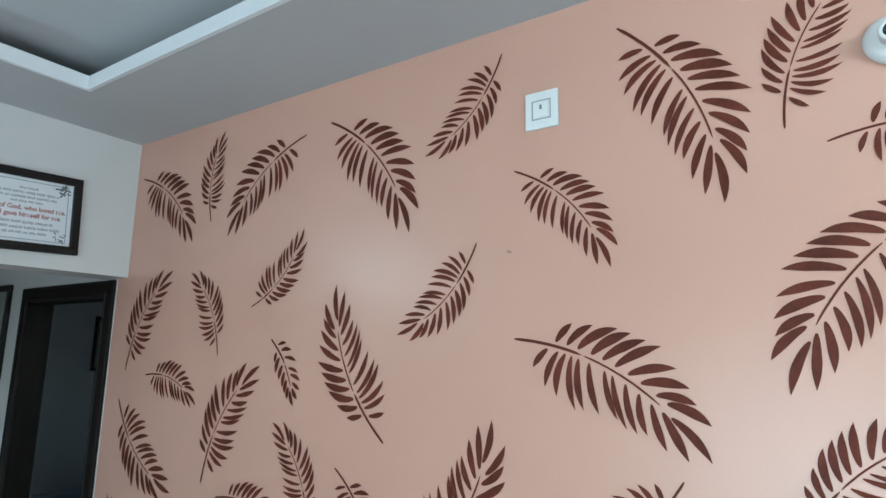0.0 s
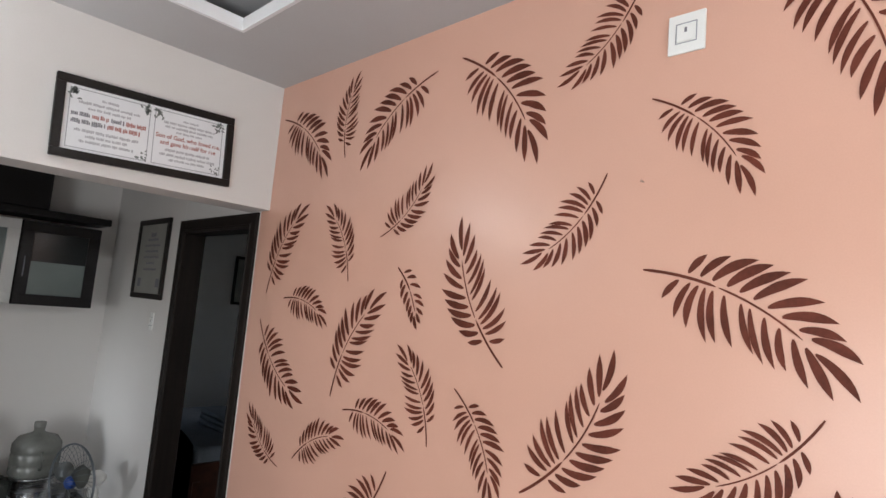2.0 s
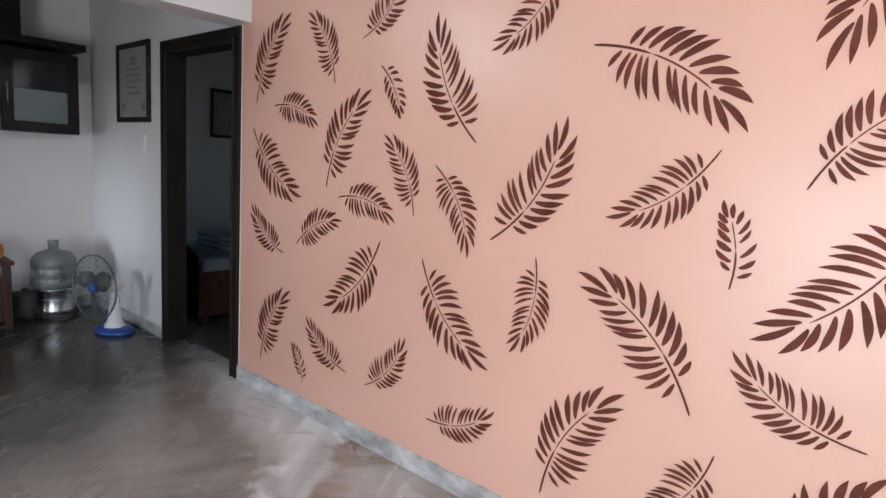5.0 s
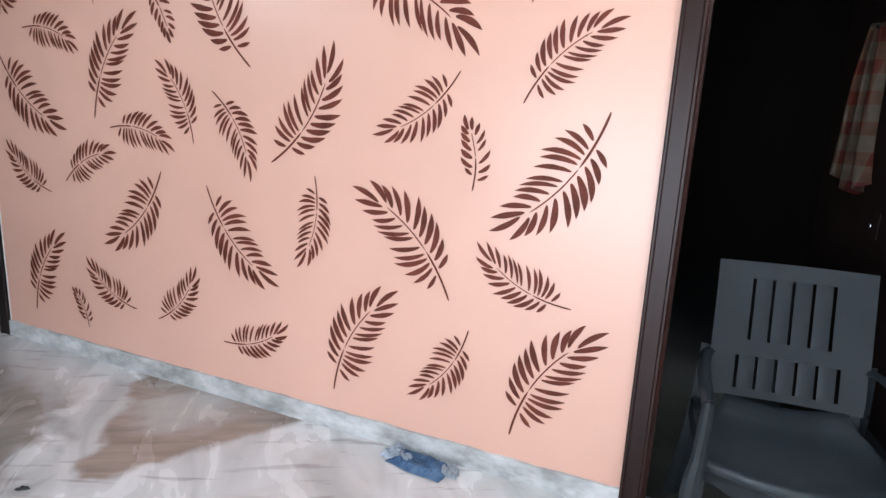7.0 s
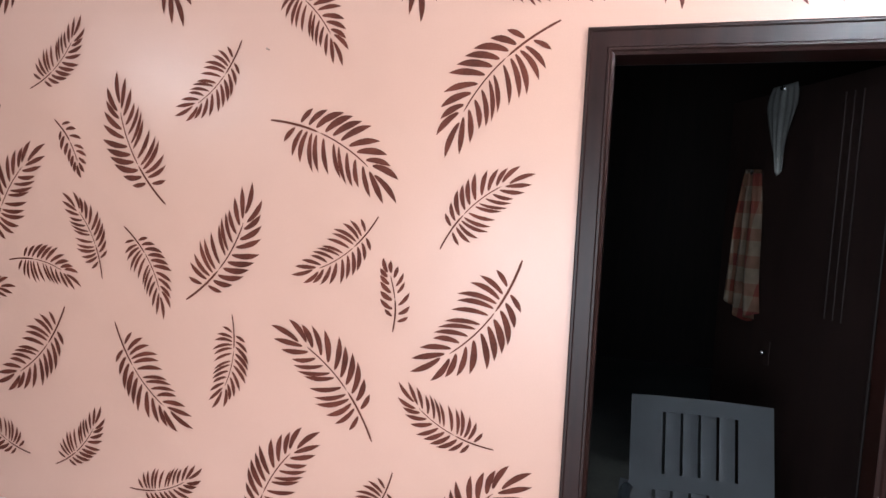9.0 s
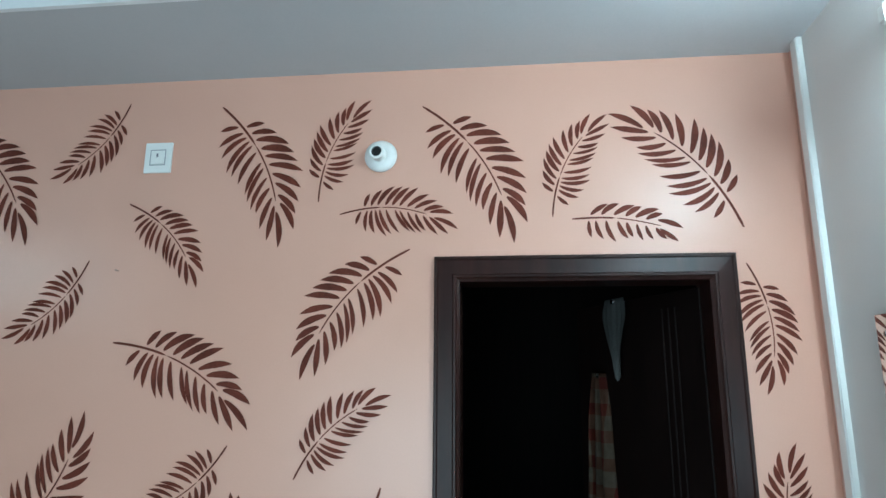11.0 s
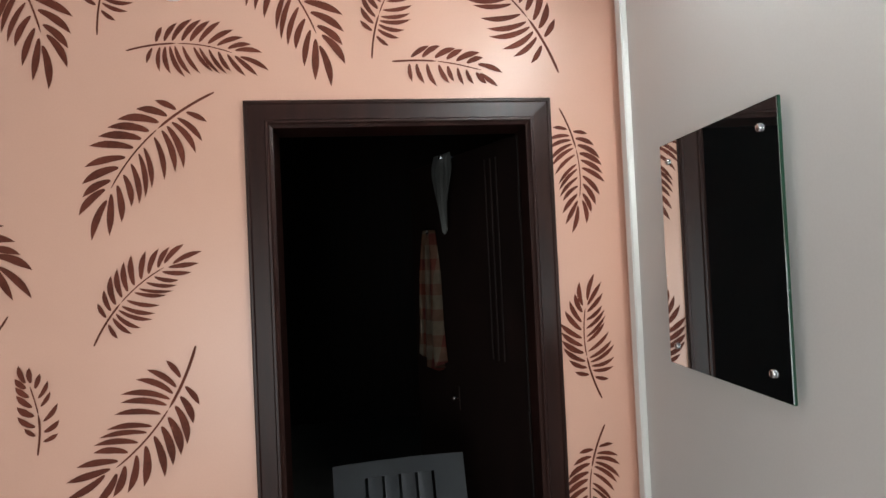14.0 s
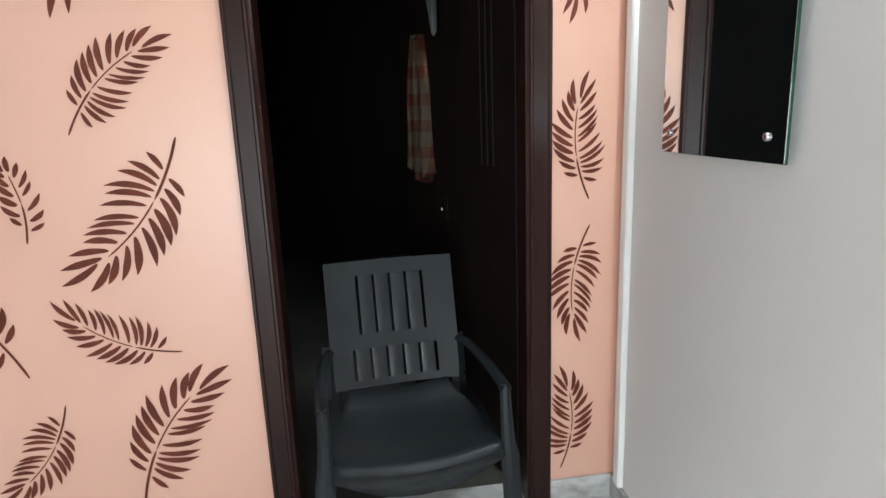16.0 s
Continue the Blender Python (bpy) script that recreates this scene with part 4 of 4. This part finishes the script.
part("crumb", crumpled(-0.022, 0.022, -0.008, 0.009, 0.001, 0.008, 5.5, 0.006), BLACKPOT, t)

# ---- dining area ----


def cabinet(name, label, y0, y1, z0, z1, frame_mat, door_mat, panes):
    t = thing(name, label, "cabinet", group="wall cabinets")
    xb, xf = -2.3, -2.0
    part("body", boxed(xb, xf, y0, y1, z0, z1, 0.003), frame_mat, t)
    n = len(panes)
    w = (y1 - y0) / n
    for k, (pane_mat, split) in enumerate(panes):
        a, b = y0 + w * k + 0.003, y0 + w * (k + 1) - 0.003
        bm = bmesh.new()
        e = 0.075
        for q in ((a, b, z1 - e, z1 - 0.003), (a, b, z0 + 0.003, z0 + e), (a, a + e, z0 + e, z1 - e), (b - e, b, z0 + e, z1 - e)):
            box(bm, xf, xf + 0.02, q[0], q[1], q[2], q[3], 0.002)
        door = part("door", bm, door_mat, t, "framed glass door")
        zs = z0 + (z1 - z0) * 0.52
        part("pane", boxed(xf, xf + 0.006, a + e, b - e, z0 + e, zs), pane_mat, door, "pale frosted glass")
        part("pane", boxed(xf, xf + 0.006, a + e, b - e, zs, z1 - e), split, door, "dim glass")
        part("handle", tube(bmesh.new(), [(xf + 0.028, a + 0.035, z0 + 0.2), (xf + 0.034, a + 0.035, z0 + 0.24), (xf + 0.034, a + 0.035, z0 + 0.3), (xf + 0.028, a + 0.035, z0 + 0.34)], 0.004, 8), INK, door, "slim dull handle")
    return t


cabinet("wall_cabinet", "dark wall cabinet with a frosted glass door", -0.69, -0.19, 1.435, 2.03, LAMINATE, LAMINATE, [(FROST, SMOKED)])
cabinet("wall_cabinet", "off-white wall cabinet with glass doors", -1.70, -0.695, 1.435, 2.03, PALE, PALE, [(FROST, FROST), (FROST, FROST)])
t = thing("cornice_shelf", "dark cornice shelf above the wall cabinets", "shelf")
part("board", boxed(-2.3, -1.96, -1.75, -0.14, 2.065, 2.115, 0.004), LAMINATE, t)
t = thing("storage_box", "black box stored on the cornice shelf", "box")
part("body", boxed(-2.28, -1.98, -1.5, -0.55, 2.115, 2.42, 0.008), LAMINATE, t)
part("lid", boxed(-2.285, -1.975, -1.505, -0.545, 2.42, 2.46, 0.006), LAMINATE, t)

t = thing("side_table", "reddish brown wooden side table against the wall", "table")
part("tabletop", boxed(-2.26, -1.84, -1.25, -0.68, 0.47, 0.5, 0.004), BROWNWOOD, t)
for x in (-2.24, -1.9):
    for y in (-1.22, -0.745):
        part("leg", boxed(x, x + 0.045, y, y + 0.045, 0, 0.47, 0.003), BROWNWOOD, t)
part("panel", boxed(-2.22, -1.88, -1.2, -0.72, 0.05, 0.36, 0.003), BROWNWOOD, t)
t = thing("orange_bundle", "folded orange cloth bundle on the side table", "cloth")
bm = bmesh.new()
bmesh.ops.create_icosphere(bm, subdivisions=4, radius=1)
for v in bm.verts:
    c = v.co.copy()
    k = 1 + 0.1 * noise.noise(c * 2.2) + 0.04 * noise.noise(c * 6)
    v.co = Vector((-2.04 + 0.15 * k * math.copysign(abs(c.x) ** 0.6, c.x), -0.9 + 0.19 * k * math.copysign(abs(c.y) ** 0.6, c.y), max(0.5, 0.565 + 0.075 * k * math.copysign(abs(c.z) ** 0.6, c.z))))
part("cloth", bm, ORANGE, t, smooth=True)

t = thing("dark_pot", "squat dark cooking pot on the floor", "pot", Matrix.Translation((-2.12, -0.56, 0)))
part("body", lathe([(0, 0), (0.075, 0), (0.1, 0.03), (0.108, 0.1), (0.1, 0.17), (0.105, 0.19), (0.1, 0.192), (0.094, 0.17), (0.0, 0.15)], 28), BLACKPOT, t, smooth=True)
part("lid", lathe([(0, 0.215), (0.02, 0.215), (0.022, 0.235), (0, 0.24)], 16), BLACKPOT, t)
part("lid_plate", lathe([(0, 0.19), (0.1, 0.192), (0.098, 0.2), (0.02, 0.218), (0, 0.218)], 28), BLACKPOT, t, smooth=True)

t = thing("steel_drum", "shiny steel water drum on the floor", "pot", Matrix.Translation((-1.97, -0.4, 0)))
part("body", lathe([(0, 0), (0.125, 0), (0.13, 0.006), (0.13, 0.08), (0.1325, 0.085), (0.13, 0.09), (0.13, 0.24), (0.137, 0.25), (0.137, 0.258), (0.128, 0.258), (0.125, 0.25), (0, 0.245)], 40), STEEL, t, smooth=True)
t = thing("water_jar", "cloudy plastic water jar standing on the steel drum", "jar", Matrix.Translation((-1.97, -0.4, 0.258)))
part("body", lathe([(0, 0), (0.13, 0), (0.152, 0.02), (0.152, 0.07), (0.146, 0.08), (0.152, 0.09), (0.152, 0.15), (0.146, 0.16), (0.152, 0.17), (0.15, 0.22), (0.12, 0.265), (0.05, 0.29), (0.034, 0.3), (0.034, 0.34), (0, 0.34)], 40), CLEAR, t, smooth=True)
part("cap", lathe([(0, 0.365), (0.034, 0.365), (0.037, 0.36), (0.037, 0.33), (0.0345, 0.33)], 24), CLEAR, t, "grey push-on cap")
bm = bmesh.new()
tube(bm, [(0.15, 0.0, 0.07), (0.19, 0.0, 0.09), (0.195, 0.0, 0.15), (0.15, 0.0, 0.18)], 0.01, 8)
part("handle", bm, CLEAR, t, smooth=True)

fan = thing("table_fan", "white and blue table fan with wire guard on floor", "fan", Matrix.Translation((-1.36, -0.19, 0)) @ Matrix.Rotation(radians(16), 4, "Z"))
bm = lathe([(0, 0), (0.155, 0), (0.16, 0.01), (0.155, 0.03), (0.12, 0.045), (0, 0.05)], 32)
for v in bm.verts:
    v.co.y *= 0.75
part("base", bm, BLUEPLASTIC, fan, "blue oval base", smooth=True)
part("stand", lathe([(0.075, 0.045), (0.06, 0.07), (0.046, 0.1), (0.04, 0.16), (0.034, 0.27), (0.03, 0.31), (0, 0.318)], 24), WHITEPLASTIC, fan, "white tapered stand", smooth=True)
tilt = Matrix.Translation((0, -0.12, 0.36)) @ Matrix.Rotation(radians(88), 4, "X")
part("motor", lathe([(0, -0.19), (0.03, -0.185), (0.05, -0.15), (0.052, -0.02), (0.045, 0.0), (0, 0.0)], 24, tilt), WHITEPLASTIC, fan, "white motor housing", smooth=True)
part("hub", lathe([(0, 0.02), (0.038, 0.02), (0.04, 0.05), (0.03, 0.062), (0, 0.066)], 24, tilt), BLUEPLASTIC, fan, "blue blade hub", smooth=True)
for k in range(3):
    bm = bmesh.new()
    rows = []
    for i in range(9):
        r = 0.035 + 0.15 * i / 8
        half = 0.5 * (0.05 + 0.075 * math.sin(math.pi * min(1, (i + 1.5) / 9.5)))
        rows.append([(r * math.cos(0.35 * i / 8) - w * half * math.sin(0.35 * i / 8), r * math.sin(0.35 * i / 8) + w * half * math.cos(0.35 * i / 8), 0.035 + 0.018 * w) for w in (-1, -0.4, 0.4, 1)])
    slab(bm, rows, 0.002, None)
    bmesh.ops.transform(bm, matrix=tilt @ Matrix.Rotation(radians(120 * k + 20), 4, "Z"), verts=bm.verts)
    part("blade", bm, CLEAR, fan, "smoky plastic blade", smooth=True)
R = 0.235
for name, z, sgn in (("front_guard", 0.035, 1), ("rear_guard", 0.03, -1)):
    bm = bmesh.new()
    tube(bm, [(R * math.cos(2 * math.pi * i / 40), R * math.sin(2 * math.pi * i / 40), z) for i in range(40)], 0.005, 6, True)
    bmesh.ops.transform(bm, matrix=tilt, verts=bm.verts)
    guard = part(name, bm, GREYWIRE, fan, "grey wire guard")
    bm = bmesh.new()
    tube(bm, [(q * math.cos(0.25 * (1 - q / R)), q * math.sin(0.25 * (1 - q / R)), z + sgn * h) for q, h in ((0.045, 0.06), (0.12, 0.058), (0.19, 0.035), (R, 0.0))], 0.0014, 4)
    wire = mesh("wire", bm, GREYWIRE)
    for i in range(30):
        ob = new("wire", wire)
        ob.parent = guard
        ob.matrix_local = tilt @ Matrix.Rotation(2 * math.pi * i / 30, 4, "Z")
bm = bmesh.new()
tube(bm, [(0.1, 0.08, 0.02), (0.22, 0.13, 0.006), (0.3, 0.02, 0.006), (0.38, 0.08, 0.006)], 0.004, 6)
part("cord", bm, GREYWIRE, fan)

# ---- bedroom ----
bed = thing("bed", "low wooden bed with a blue-grey sheet in the dim bedroom", "bed")
part("side_board", boxed(-1.2, -1.16, 0.36, 2.3, 0.06, 0.42, 0.006), BROWNWOOD, bed)
bm = bmesh.new()
rows = []
for i in range(13):
    u = i / 12
    z = 0.56 + 0.12 * math.sin(math.pi * u) ** 0.7
    rows.append([(-2.8 + 1.66 * u, 0.345, 0.03), (-2.8 + 1.66 * u, 0.345, z)])
slab(bm, rows, 0.04, None)
part("footboard", bm, BROWNWOOD, bed, "dark curved footboard")
part("mattress", boxed(-2.78, -1.2, 0.4, 2.28, 0.3, 0.52, 0.04, 3), SHEET, bed, "mattress under a blue-grey sheet")
for x in (-2.75, -1.2):
    for y in (0.38, 2.22):
        part("leg", boxed(x, x + 0.05, y, y + 0.05, 0, 0.3), BROWNWOOD, bed)
t = thing("folded_blanket", "folded blue-grey blanket on the bed", "blanket")
bm = bmesh.new()
for k in range(3):
    box(bm, -2.0 + 0.01 * k, -1.3 - 0.015 * k, 0.75, 1.25, 0.521 + 0.045 * k, 0.564 + 0.045 * k, 0.018, 3)
part("cloth", bm, SHEET, t, smooth=True)
